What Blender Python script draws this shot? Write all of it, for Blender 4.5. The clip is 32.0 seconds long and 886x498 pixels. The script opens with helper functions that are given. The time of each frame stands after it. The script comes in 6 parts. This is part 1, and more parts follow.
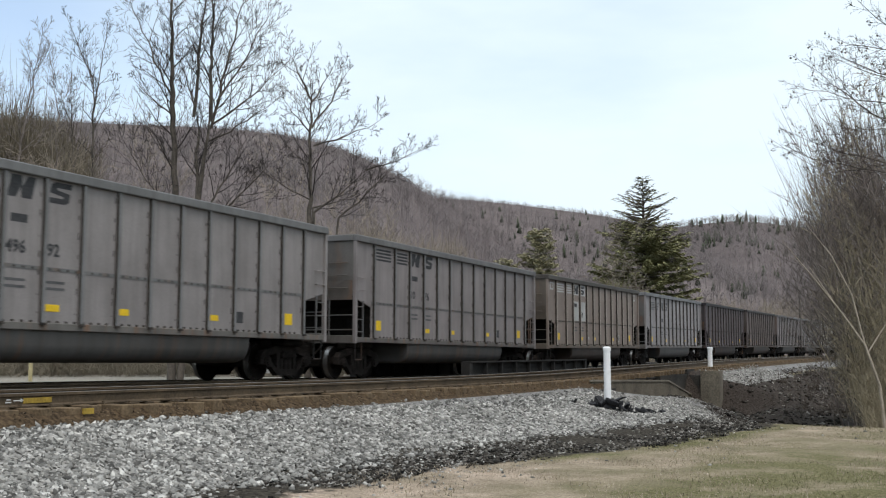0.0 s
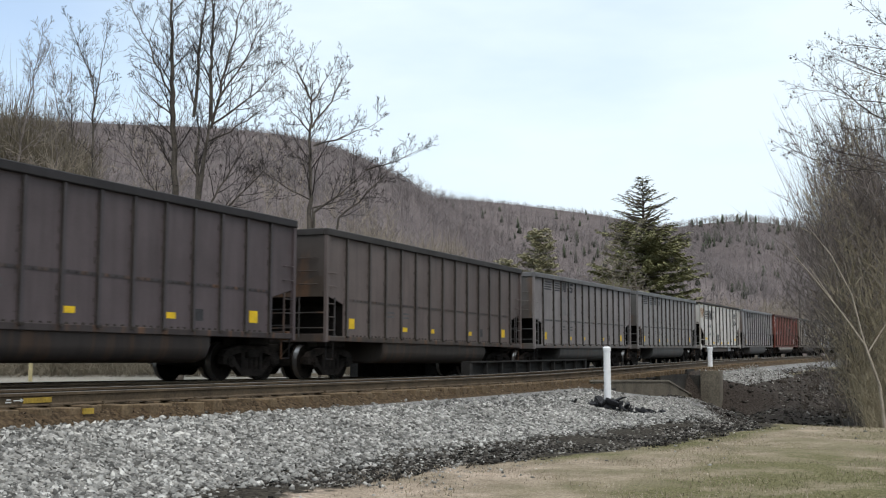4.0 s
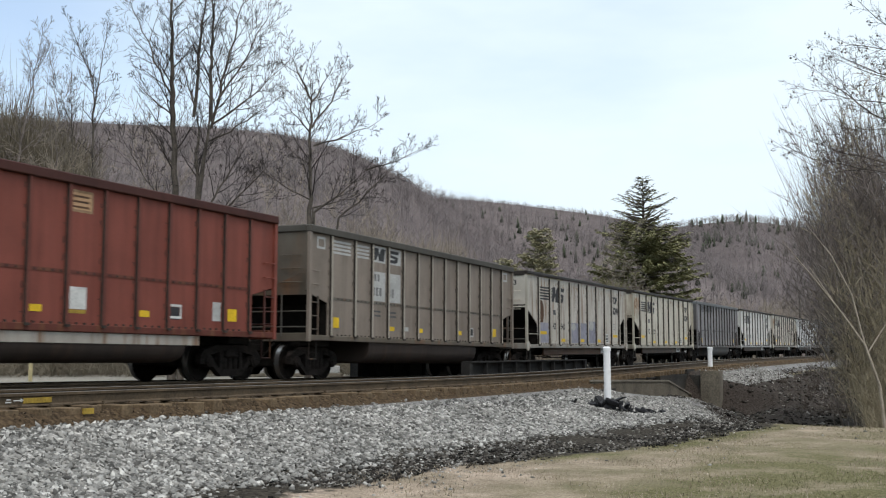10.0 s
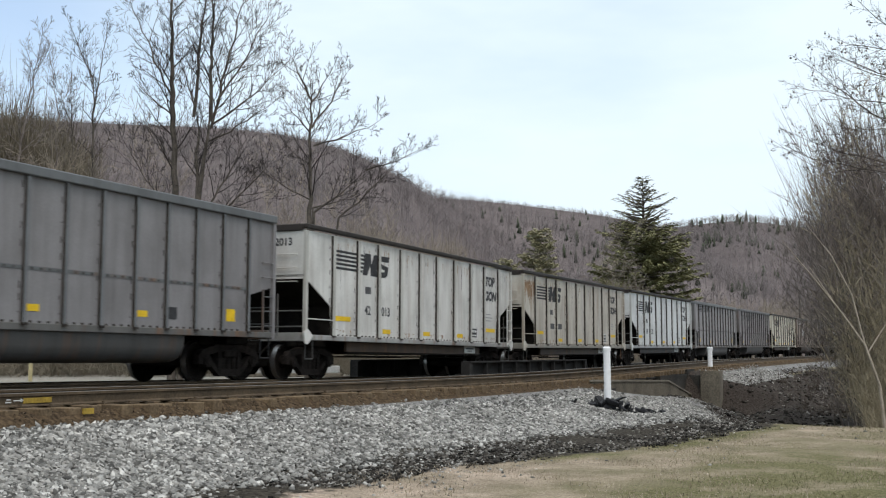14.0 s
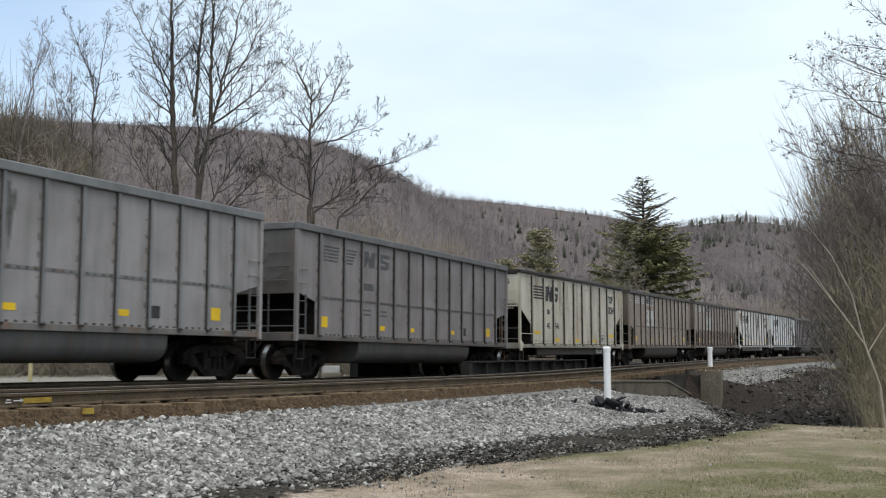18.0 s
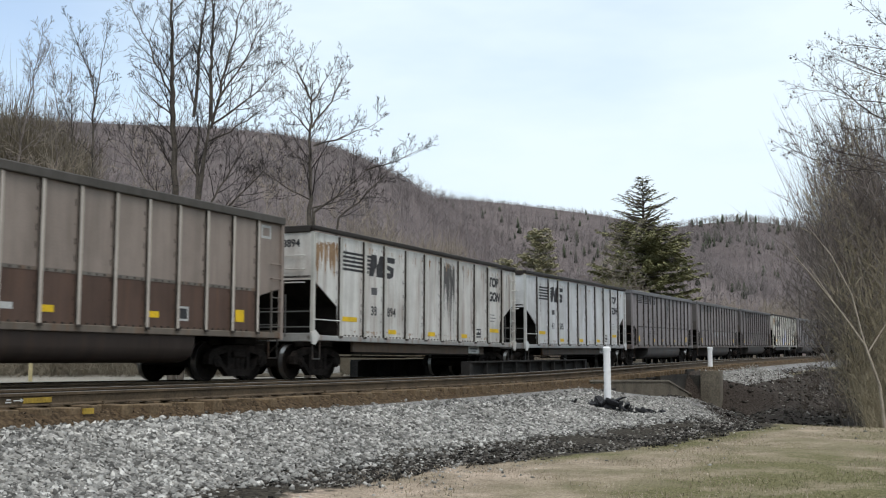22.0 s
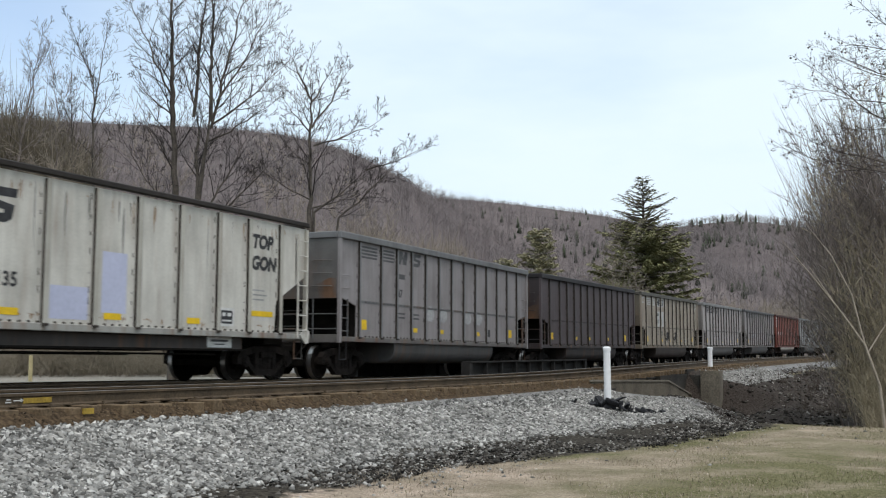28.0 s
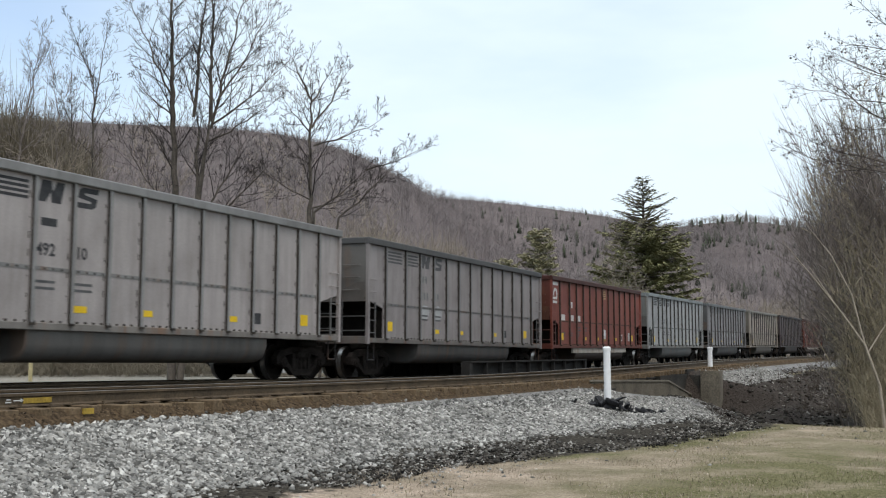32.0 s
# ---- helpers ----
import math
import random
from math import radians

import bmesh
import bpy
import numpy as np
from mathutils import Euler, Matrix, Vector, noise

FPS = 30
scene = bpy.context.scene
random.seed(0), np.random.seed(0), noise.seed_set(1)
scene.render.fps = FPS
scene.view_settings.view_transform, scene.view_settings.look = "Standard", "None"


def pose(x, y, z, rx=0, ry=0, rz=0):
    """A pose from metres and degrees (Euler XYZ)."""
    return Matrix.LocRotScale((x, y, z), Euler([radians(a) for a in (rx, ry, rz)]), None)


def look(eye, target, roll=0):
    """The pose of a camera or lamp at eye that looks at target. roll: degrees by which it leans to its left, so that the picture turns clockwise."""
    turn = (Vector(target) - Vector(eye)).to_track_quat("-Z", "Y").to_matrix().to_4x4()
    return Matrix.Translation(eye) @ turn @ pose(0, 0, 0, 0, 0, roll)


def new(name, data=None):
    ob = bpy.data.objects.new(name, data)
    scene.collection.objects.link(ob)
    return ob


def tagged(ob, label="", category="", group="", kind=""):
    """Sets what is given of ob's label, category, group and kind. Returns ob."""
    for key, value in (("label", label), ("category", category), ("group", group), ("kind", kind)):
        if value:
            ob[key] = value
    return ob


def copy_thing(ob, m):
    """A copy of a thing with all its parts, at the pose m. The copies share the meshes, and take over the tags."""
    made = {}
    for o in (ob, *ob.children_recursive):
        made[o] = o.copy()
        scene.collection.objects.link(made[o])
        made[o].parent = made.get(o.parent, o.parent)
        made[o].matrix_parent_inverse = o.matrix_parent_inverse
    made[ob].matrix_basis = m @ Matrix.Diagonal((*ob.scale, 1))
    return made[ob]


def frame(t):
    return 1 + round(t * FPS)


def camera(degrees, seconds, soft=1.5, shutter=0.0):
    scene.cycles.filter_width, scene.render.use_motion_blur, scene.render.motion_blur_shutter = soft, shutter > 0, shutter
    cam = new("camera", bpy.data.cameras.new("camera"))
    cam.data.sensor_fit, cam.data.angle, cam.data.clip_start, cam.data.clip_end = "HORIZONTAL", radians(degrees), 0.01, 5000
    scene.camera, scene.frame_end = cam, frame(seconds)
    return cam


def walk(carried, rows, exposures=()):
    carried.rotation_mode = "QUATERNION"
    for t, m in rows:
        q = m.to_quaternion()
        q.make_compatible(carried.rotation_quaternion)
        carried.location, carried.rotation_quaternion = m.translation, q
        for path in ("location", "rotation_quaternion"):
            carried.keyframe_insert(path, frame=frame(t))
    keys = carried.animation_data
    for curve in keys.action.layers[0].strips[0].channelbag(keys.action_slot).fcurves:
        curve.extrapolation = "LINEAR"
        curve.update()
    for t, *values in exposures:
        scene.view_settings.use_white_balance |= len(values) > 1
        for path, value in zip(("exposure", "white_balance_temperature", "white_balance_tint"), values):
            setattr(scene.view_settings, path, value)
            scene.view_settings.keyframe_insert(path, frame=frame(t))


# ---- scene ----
# World: y runs along the railway away from the camera, z = 0 is the rail top, x < 0 is the railway side.
EYE_Z = 0.65
cam = camera(42.816, 32.0, soft=1.15, shutter=0.15)
CAM_YAW, CAM_TILT = 27.586, 5.204
cam_pose = pose(0, 0, EYE_Z, 90 + CAM_TILT, 0, CAM_YAW)
walk(cam, [(0.0, cam_pose), (32.0, cam_pose)], exposures=[(0.0, 0.07, 6500, 10), (14.0, 0.06, 6500, 10), (17.0, -0.04, 6400, 10), (18.0, 0.05, 6480, 10), (19.0, 0.01, 6460, 10), (20.0, 0.07, 6500, 10), (21.0, 0.07, 6500, 10), (23.0, 0.0, 6450, 10), (24.0, 0.02, 6450, 10), (25.0, 0.08, 6490, 10), (28.0, 0.01, 6420, 10), (30.0, 0.04, 6420, 10), (32.0, 0.08, 6490, 10)])


# ---- line of the railway: lateral place of the car side, and height, along y ----
def spline(knots, values):
    kn, v = np.array(knots, float), np.array(values, float)
    n, h = len(kn), np.diff(kn)
    a, b = np.zeros((n, n)), np.zeros(n)
    a[0, 0] = a[-1, -1] = 1
    for i in range(1, n - 1):
        a[i, i - 1], a[i, i], a[i, i + 1] = h[i - 1], 2 * (h[i - 1] + h[i]), h[i]
        b[i] = 6 * ((v[i + 1] - v[i]) / h[i] - (v[i] - v[i - 1]) / h[i - 1])
    m = np.linalg.solve(a, b)
    first = (v[1] - v[0]) / h[0] - m[1] * h[0] / 6
    last = (v[-1] - v[-2]) / h[-1] + m[-2] * h[-1] / 6

    def at(x):
        x = np.asarray(x, float)
        i = np.clip(np.searchsorted(kn, x) - 1, 0, n - 2)
        hh, p, q = h[i], kn[i + 1] - x, x - kn[i]
        y = m[i] * p ** 3 / (6 * hh) + m[i + 1] * q ** 3 / (6 * hh) + (v[i] / hh - m[i] * hh / 6) * p + (v[i + 1] / hh - m[i + 1] * hh / 6) * q
        y = np.where(x < kn[0], v[0] + first * (x - kn[0]), y)
        return np.where(x > kn[-1], v[-1] + last * (x - kn[-1]), y)
    return at


LINE_Y = [-14, -4, 4, 12, 22, 36, 56, 84, 120, 170]
side_x_at = spline(LINE_Y, [-15.62, -15.46, -15.39, -15.75, -16.25, -16.97, -18.13, -19.73, -21.42, -23.2])
train_z_at = spline(LINE_Y + [400], [0.018, 0.035, 0.041, 0.059, -0.032, -0.185, -0.167, -0.038, 0.127, 0.142, 0.15])
near_z_at = spline([-14, 10, 15, 22, 32, 40, 52, 66, 90, 170, 400], [0.1, 0.09, 0.05, 0.0, -0.04, 0.0, 0.08, 0.17, 0.24, 0.26, 0.27])
HALF = 1.6                 # half the width of a car
NEAR_OFF = 2.5             # centre of the near track, from the car-side line
RUN = spline(range(33), [0.0, 16.42, 32.72, 49.05, 65.35, 81.6, 97.77, 113.8, 129.82, 145.73, 161.54, 177.47, 193.32, 209.24, 225.2, 241.26, 257.28, 273.16, 288.85, 304.44, 320.04, 335.72, 351.4, 367.07, 382.87, 398.53, 414.16, 429.76, 445.36, 460.96, 476.64, 492.15, 507.58])
CAR_LEN = 14.42
FRONTS = [10.3, 26.27, 42.25, 58.21, 74.13, 90.06, 105.99, 121.91, 137.74, 153.59, 169.47, 185.4, 201.34, 217.2, 233.07, 248.88, 264.62, 280.37, 296.16, 312.11, 327.89, 343.71, 359.63, 375.44, 391.04, 406.85, 422.93, 438.82, 454.72, 470.77, 486.78, 502.62, 518.61, 534.57, 550.33, 566.31, 582.57, 598.93, 615.07, 630.98, 646.89, 662.81]


def smooth(a, b, x):
    t = np.clip((np.asarray(x, float) - a) / (b - a), 0, 1)
    return t * t * (3 - 2 * t)


def ground_z(x, y):
    """Height of the ground: ballast bed, shoulders, lawn, ditch and the field behind."""
    x, y = np.asarray(x, float), np.asarray(y, float)
    u = x - side_x_at(np.clip(y, -400, 400))
    zb = near_z_at(np.clip(y, -14, 400))
    near = np.interp(u, [-9.5, -7, -5.2, 0.6, 1.2, 3.70, 3.95, 6.9, 9, 60], [-0.5, -0.55, -0.3, -0.3, -0.262, -0.262, -0.42, -1.0, -1.02, -0.95])
    far = np.interp(u, [-9.5, -7, -5.2, 3.85, 4.6, 9.2, 12, 60], [-0.5, -0.55, -0.3, -0.3, -0.36, -2.1, -2.2, -1.6])
    start = np.interp(u, [5.5, 9.5], [38.0, 26.5])
    w = smooth(start, start + 8, y)
    z = near * (1 - w) + far * w + zb * smooth(9, 5, u)
    z = z - 0.22 * smooth(33.5, 36.5, y) * smooth(3.9, 4.15, u) * smooth(6.5, 4.8, u)
    creek = smooth(36.2, 38.2, y - 0.9 * (u - 2.5)) * smooth(50, 47.5, y - 0.9 * (u - 2.5)) * smooth(-9, -7, u) * smooth(9, 6, u)
    return z - creek * np.maximum(0, z + 2.3)


# ---- world, sun ----
world = bpy.data.worlds.new("overcast_sky")
scene.world = world
world.use_nodes = True
wn, wl = world.node_tree.nodes, world.node_tree.links
wn.clear()
SUN_EL, SUN_ROT = 62, 130
sky = wn.new("ShaderNodeTexSky")
sky.sky_type, sky.sun_disc, sky.sun_elevation, sky.sun_rotation = "NISHITA", False, radians(SUN_EL), radians(SUN_ROT)
sky.air_density, sky.dust_density, sky.ozone_density = 1.0, 2.0, 1.5
sky_gain = wn.new("ShaderNodeVectorMath")
sky_gain.operation = "SCALE"
sky_gain.inputs["Scale"].default_value = 0.20
wl.new(sky.outputs[0], sky_gain.inputs[0])
w_co = wn.new("ShaderNodeTexCoord")
w_map = wn.new("ShaderNodeMapping")
w_map.inputs["Scale"].default_value = (1.0, 1.0, 3.2)
wl.new(w_co.outputs["Generated"], w_map.inputs[0])
w_noise = wn.new("ShaderNodeTexNoise")
w_noise.inputs["Scale"].default_value, w_noise.inputs["Detail"].default_value, w_noise.inputs["Roughness"].default_value = 2.2, 5.0, 0.55
wl.new(w_map.outputs[0], w_noise.inputs["Vector"])
w_ramp = wn.new("ShaderNodeValToRGB")
w_ramp.color_ramp.elements[0].position, w_ramp.color_ramp.elements[0].color = 0.34, (0.70, 0.70, 0.70, 1)
w_ramp.color_ramp.elements[1].position, w_ramp.color_ramp.elements[1].color = 0.56, (1, 1, 1, 1)
wl.new(w_noise.outputs[0], w_ramp.inputs[0])
w_mix = wn.new("ShaderNodeMix")
w_mix.data_type = "RGBA"
w_mix.inputs["B"].default_value = (0.822, 0.950, 1.035, 1)
w_dot = wn.new("ShaderNodeVectorMath")
w_dot.operation = "DOT_PRODUCT"
w_dot.inputs[1].default_value = Vector((-0.803, 0.662, 0.345)).normalized()
wl.new(w_co.outputs["Generated"], w_dot.inputs[0])
w_thin = wn.new("ShaderNodeMapRange")
w_thin.inputs["From Min"].default_value, w_thin.inputs["From Max"].default_value = 0.975, 1.0
w_thin.inputs["To Min"].default_value, w_thin.inputs["To Max"].default_value = 1.0, 0.35
wl.new(w_dot.outputs["Value"], w_thin.inputs["Value"])
w_cover = wn.new("ShaderNodeMath")
w_cover.operation = "MULTIPLY"
wl.new(w_ramp.outputs[0], w_cover.inputs[0])
wl.new(w_thin.outputs[0], w_cover.inputs[1])
wl.new(w_cover.outputs[0], w_mix.inputs["Factor"])
wl.new(sky_gain.outputs[0], w_mix.inputs["A"])
w_bg = wn.new("ShaderNodeBackground")
w_bg.inputs["Strength"].default_value = 1.03
wl.new(w_mix.outputs["Result"], w_bg.inputs[0])
w_out = wn.new("ShaderNodeOutputWorld")
wl.new(w_bg.outputs[0], w_out.inputs[0])
sun = new("sun", bpy.data.lights.new("sun", "SUN"))
sun.data.energy, sun.data.angle, sun.data.color = 2.0, radians(35), (1.0, 0.915, 0.855)
sun.matrix_world = look((40 * math.cos(radians(-40)), 40 * math.sin(radians(-40)), 78), (0, 0, 0))


# ---- materials ----
def material(name, low, high, scale=4.0, fine=40.0, rough=0.8, metal=0.0, bump=0.2, stretch=(1, 1, 1), spread=0.35, gloss=0.2):
    """Two-scale noise between two colours, with relief."""
    m = bpy.data.materials.new(name)
    m.use_nodes = True
    n, l = m.node_tree.nodes, m.node_tree.links
    bsdf = n["Principled BSDF"]
    co = n.new("ShaderNodeTexCoord")
    mp = n.new("ShaderNodeMapping")
    mp.inputs["Scale"].default_value = stretch
    info = n.new("ShaderNodeObjectInfo")
    shift = n.new("ShaderNodeVectorMath")
    shift.operation = "MULTIPLY_ADD"
    shift.inputs[1].default_value = (37.0, 17.0, 23.0)
    l.new(info.outputs["Random"], shift.inputs[0])
    l.new(co.outputs["Object"], shift.inputs[2])
    l.new(shift.outputs[0], mp.inputs[0])
    a, b = n.new("ShaderNodeTexNoise"), n.new("ShaderNodeTexNoise")
    a.inputs["Scale"].default_value, a.inputs["Detail"].default_value = scale, 4.0
    b.inputs["Scale"].default_value, b.inputs["Detail"].default_value = fine, 3.0
    l.new(mp.outputs[0], a.inputs["Vector"])
    l.new(mp.outputs[0], b.inputs["Vector"])
    add = n.new("ShaderNodeMath")
    add.operation = "MULTIPLY_ADD"
    add.inputs[1].default_value = 0.5
    half = n.new("ShaderNodeMath")
    half.operation = "MULTIPLY"
    half.inputs[1].default_value = 0.5
    l.new(b.outputs[0], half.inputs[0])
    l.new(a.outputs[0], add.inputs[0])
    l.new(half.outputs[0], add.inputs[2])
    rng = n.new("ShaderNodeMapRange")
    rng.inputs["From Min"].default_value, rng.inputs["From Max"].default_value = 0.5 - spread / 2, 0.5 + spread / 2
    l.new(add.outputs[0], rng.inputs["Value"])
    mix = n.new("ShaderNodeMix")
    mix.data_type = "RGBA"
    mix.inputs["A"].default_value, mix.inputs["B"].default_value = (*low, 1), (*high, 1)
    l.new(rng.outputs[0], mix.inputs["Factor"])
    l.new(mix.outputs["Result"], bsdf.inputs["Base Color"])
    bsdf.inputs["Roughness"].default_value, bsdf.inputs["Metallic"].default_value = rough, metal
    bsdf.inputs["Specular IOR Level"].default_value = gloss
    if bump:
        bp = n.new("ShaderNodeBump")
        bp.inputs["Strength"].default_value, bp.inputs["Distance"].default_value = bump, 0.02
        l.new(b.outputs[0], bp.inputs["Height"])
        l.new(bp.outputs[0], bsdf.inputs["Normal"])
    return m


def car_paint(name, rough=0.62):
    """Weathered car paint: the object's colour, streaked with dirt, with rust by (1 - alpha) of that colour."""
    m = bpy.data.materials.new(name)
    m.use_nodes = True
    n, l = m.node_tree.nodes, m.node_tree.links
    bsdf = n["Principled BSDF"]
    info, co = n.new("ShaderNodeObjectInfo"), n.new("ShaderNodeTexCoord")
    shift = n.new("ShaderNodeVectorMath")
    shift.operation = "MULTIPLY_ADD"
    shift.inputs[1].default_value = (31.0, 57.0, 13.0)
    l.new(info.outputs["Random"], shift.inputs[0])
    l.new(co.outputs["Object"], shift.inputs[2])

    def noise_tex(scale, stretch, detail=4.0):
        mp, t = n.new("ShaderNodeMapping"), n.new("ShaderNodeTexNoise")
        mp.inputs["Scale"].default_value = stretch
        t.inputs["Scale"].default_value, t.inputs["Detail"].default_value = scale, detail
        l.new(shift.outputs[0], mp.inputs[0])
        l.new(mp.outputs[0], t.inputs["Vector"])
        return t.outputs[0]

    def ranged(src, lo, hi, to):
        r = n.new("ShaderNodeMapRange")
        r.inputs["From Min"].default_value, r.inputs["From Max"].default_value, r.inputs["To Max"].default_value = lo, hi, to
        l.new(src, r.inputs["Value"])
        return r.outputs[0]

    def blend(fac, a, b, mode="MIX"):
        x = n.new("ShaderNodeMix")
        x.data_type, x.blend_type = "RGBA", mode
        for key, v in (("Factor", fac), ("A", a), ("B", b)):
            if isinstance(v, (tuple, float)):
                x.inputs[key].default_value = v
            else:
                l.new(v, x.inputs[key])
        return x.outputs["Result"]

    streak = ranged(noise_tex(2.2, (1.0, 2.2, 0.22)), 0.42, 0.72, 0.62)
    blotch = ranged(noise_tex(0.9, (1, 1, 1)), 0.42, 0.70, 0.62)
    speck = ranged(noise_tex(30.0, (1, 1, 1), 2.0), 0.35, 0.75, 0.25)
    col = blend(streak, info.outputs["Color"], (0.68, 0.67, 0.66, 1), "MULTIPLY")
    col = blend(blotch, col, (0.64, 0.63, 0.62, 1), "MULTIPLY")
    col = blend(speck, col, (0.5, 0.5, 0.5, 1), "MULTIPLY")
    inv = n.new("ShaderNodeMath")
    inv.operation = "SUBTRACT"
    inv.inputs[0].default_value = 1.0
    l.new(info.outputs["Alpha"], inv.inputs[1])
    rust_mask = ranged(noise_tex(1.5, (1.0, 2.6, 0.30), 6.0), 0.52, 0.70, 1.0)
    mul = n.new("ShaderNodeMath")
    mul.operation = "MULTIPLY"
    l.new(rust_mask, mul.inputs[0])
    l.new(inv.outputs[0], mul.inputs[1])
    rust = blend(noise_tex(9.0, (1, 1, 0.5)), (0.10, 0.045, 0.02, 1), (0.24, 0.12, 0.055, 1))
    col = blend(mul.outputs[0], col, rust)
    l.new(col, bsdf.inputs["Base Color"])
    bsdf.inputs["Roughness"].default_value, bsdf.inputs["Specular IOR Level"].default_value = rough, 0.25
    bp = n.new("ShaderNodeBump")
    bp.inputs["Strength"].default_value, bp.inputs["Distance"].default_value = 0.25, 0.02
    l.new(noise_tex(1.3, (1, 1, 1), 2.0), bp.inputs["Height"])
    l.new(bp.outputs[0], bsdf.inputs["Normal"])
    return m


PAINT = car_paint("weathered_car_paint")
# running gear and end recesses: under-car shade is put into these near-black colours
IRON = material("dirty_shaded_iron", (0.004, 0.0037, 0.0034), (0.018, 0.0155, 0.013), 3, 30, 0.85, 0.0, gloss=0.06)
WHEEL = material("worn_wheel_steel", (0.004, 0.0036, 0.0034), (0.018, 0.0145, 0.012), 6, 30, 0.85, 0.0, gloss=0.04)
TAN = material("tan_repaint_panel", (0.30, 0.17, 0.09), (0.55, 0.36, 0.21), 4, 22, 0.8, 0, 0.1)
# dirt colour for rivets and bolts; on post flanks it paints their shadow line
GRIME_SHADE = material("grime_and_flank_shade", (0.016, 0.014, 0.013), (0.066, 0.056, 0.047), 2, 20, 0.85, 0, 0.3)
CAST = material("dusty_shaded_casting", (0.006, 0.0054, 0.005), (0.030, 0.025, 0.022), 5, 26, 0.9, 0.0, gloss=0.05)
TREAD = material("polished_tread", (0.30, 0.30, 0.30), (0.45, 0.45, 0.44), 6, 60, 0.3, 0.9, 0.05)
RUSTY = material("rusted_beam", (0.034, 0.024, 0.018), (0.13, 0.068, 0.038), 1.5, 14, 0.85)
YELLOW = material("yellow_reflector", (0.50, 0.33, 0.02), (0.86, 0.56, 0.02), 3, 40, 0.55, 0, 0.05)
DECAL_DARK = material("faded_dark_lettering", (0.02, 0.02, 0.022), (0.06, 0.06, 0.062), 5, 30, 0.7, 0, 0.05)
DECAL_FAINT = material("faint_dark_lettering", (0.05, 0.05, 0.052), (0.12, 0.12, 0.12), 4, 25, 0.7, 0, 0.05)
DECAL_WHITE = material("off_white_lettering", (0.42, 0.42, 0.40), (0.72, 0.71, 0.68), 3, 25, 0.7, 0, 0.05)
DECAL_PATCH = material("grey_white_patch", (0.30, 0.30, 0.29), (0.52, 0.52, 0.50), 2, 22, 0.75, 0, 0.05)
STENCIL_PALE = material("worn_grey_stencil", (0.16, 0.16, 0.16), (0.42, 0.42, 0.41), 6, 20, 0.75, 0, 0.05)
STENCIL_DULL = material("half_worn_stencil", (0.10, 0.10, 0.10), (0.24, 0.24, 0.235), 6, 20, 0.75, 0, 0.05)
CHALK = material("chalky_spot", (0.24, 0.24, 0.24), (0.44, 0.44, 0.44), 2, 14, 0.8, 0, 0.05)
RAIL_SIDE = material("rusted_rail", (0.036, 0.027, 0.019), (0.118, 0.086, 0.054), 2, 25, 0.85, 0.0)
RAIL_TOP = material("polished_rail_head", (0.13, 0.12, 0.11), (0.24, 0.225, 0.21), 2, 60, 0.45, 0.7, 0.03)
TIE = material("creosoted_tie", (0.055, 0.039, 0.024), (0.20, 0.142, 0.085), 2, 25, 0.9, 0, 0.6)
STONE = material("ballast_stone", (0.20, 0.20, 0.205), (0.42, 0.42, 0.41), 9, 40, 0.95, 0, 0.3)
RUST_STONE = material("rust_stained_stone", (0.05, 0.03, 0.02), (0.2, 0.13, 0.08), 9, 40, 0.95, 0, 0.3)
CINDER = material("black_cinders", (0.01, 0.01, 0.01), (0.05, 0.045, 0.04), 9, 40, 0.95, 0, 0.2, gloss=0.05)
GIRDER = material("black_girder_paint", (0.010, 0.010, 0.010), (0.038, 0.035, 0.032), 1.2, 20, 0.85, 0.0)
CONCRETE_PALE = material("pale_worn_concrete", (0.14, 0.125, 0.10), (0.32, 0.29, 0.235), 1.4, 16, 0.92, 0, 0.4)
CONCRETE = material("stained_concrete", (0.085, 0.074, 0.057), (0.235, 0.206, 0.16), 1.0, 16, 0.92, 0, 0.5)
PLASTIC = material("white_plastic_pipe", (0.72, 0.72, 0.72), (0.84, 0.84, 0.84), 4, 30, 0.45, 0, 0.05)
DEBRIS = material("black_debris", (0.008, 0.008, 0.009), (0.035, 0.035, 0.038), 5, 30, 0.6, 0, 0.4)
BARK = material("dark_grey_bark", (0.040, 0.034, 0.029), (0.140, 0.120, 0.100), 2, 20, 0.95, 0, 0.5)
BARK_PALE = material("pale_bark", (0.17, 0.145, 0.112), (0.38, 0.33, 0.27), 2, 20, 0.9, 0, 0.4)
TWIG = material("dark_bare_twigs", (0.018, 0.015, 0.014), (0.052, 0.043, 0.039), 0.6, 5, 0.95, 0, 0)
THICKET = material("grey_brown_thicket", (0.150, 0.125, 0.098), (0.36, 0.305, 0.245), 0.15, 2.5, 0.95, 0, 0)
WOODS = material("bare_woods", (0.124, 0.108, 0.106), (0.288, 0.252, 0.246), 0.010, 0.3, 1.0, 0, 0, gloss=0.0)
SAPLING = material("grey_brown_saplings", (0.095, 0.080, 0.074), (0.26, 0.222, 0.202), 0.4, 4, 0.95, 0, 0, gloss=0.05)
BRAMBLE = material("dark_brown_brambles", (0.030, 0.024, 0.020), (0.11, 0.088, 0.070), 0.4, 4, 0.95, 0, 0, gloss=0.02)
EDGE_BROWN = material("olive_brown_wood", (0.066, 0.057, 0.041), (0.18, 0.154, 0.115), 0.2, 3, 0.95, 0, 0, gloss=0.0)
SCRUB = material("olive_brown_scrub", (0.155, 0.132, 0.090), (0.38, 0.328, 0.232), 0.4, 4, 0.95, 0, 0, gloss=0.05)
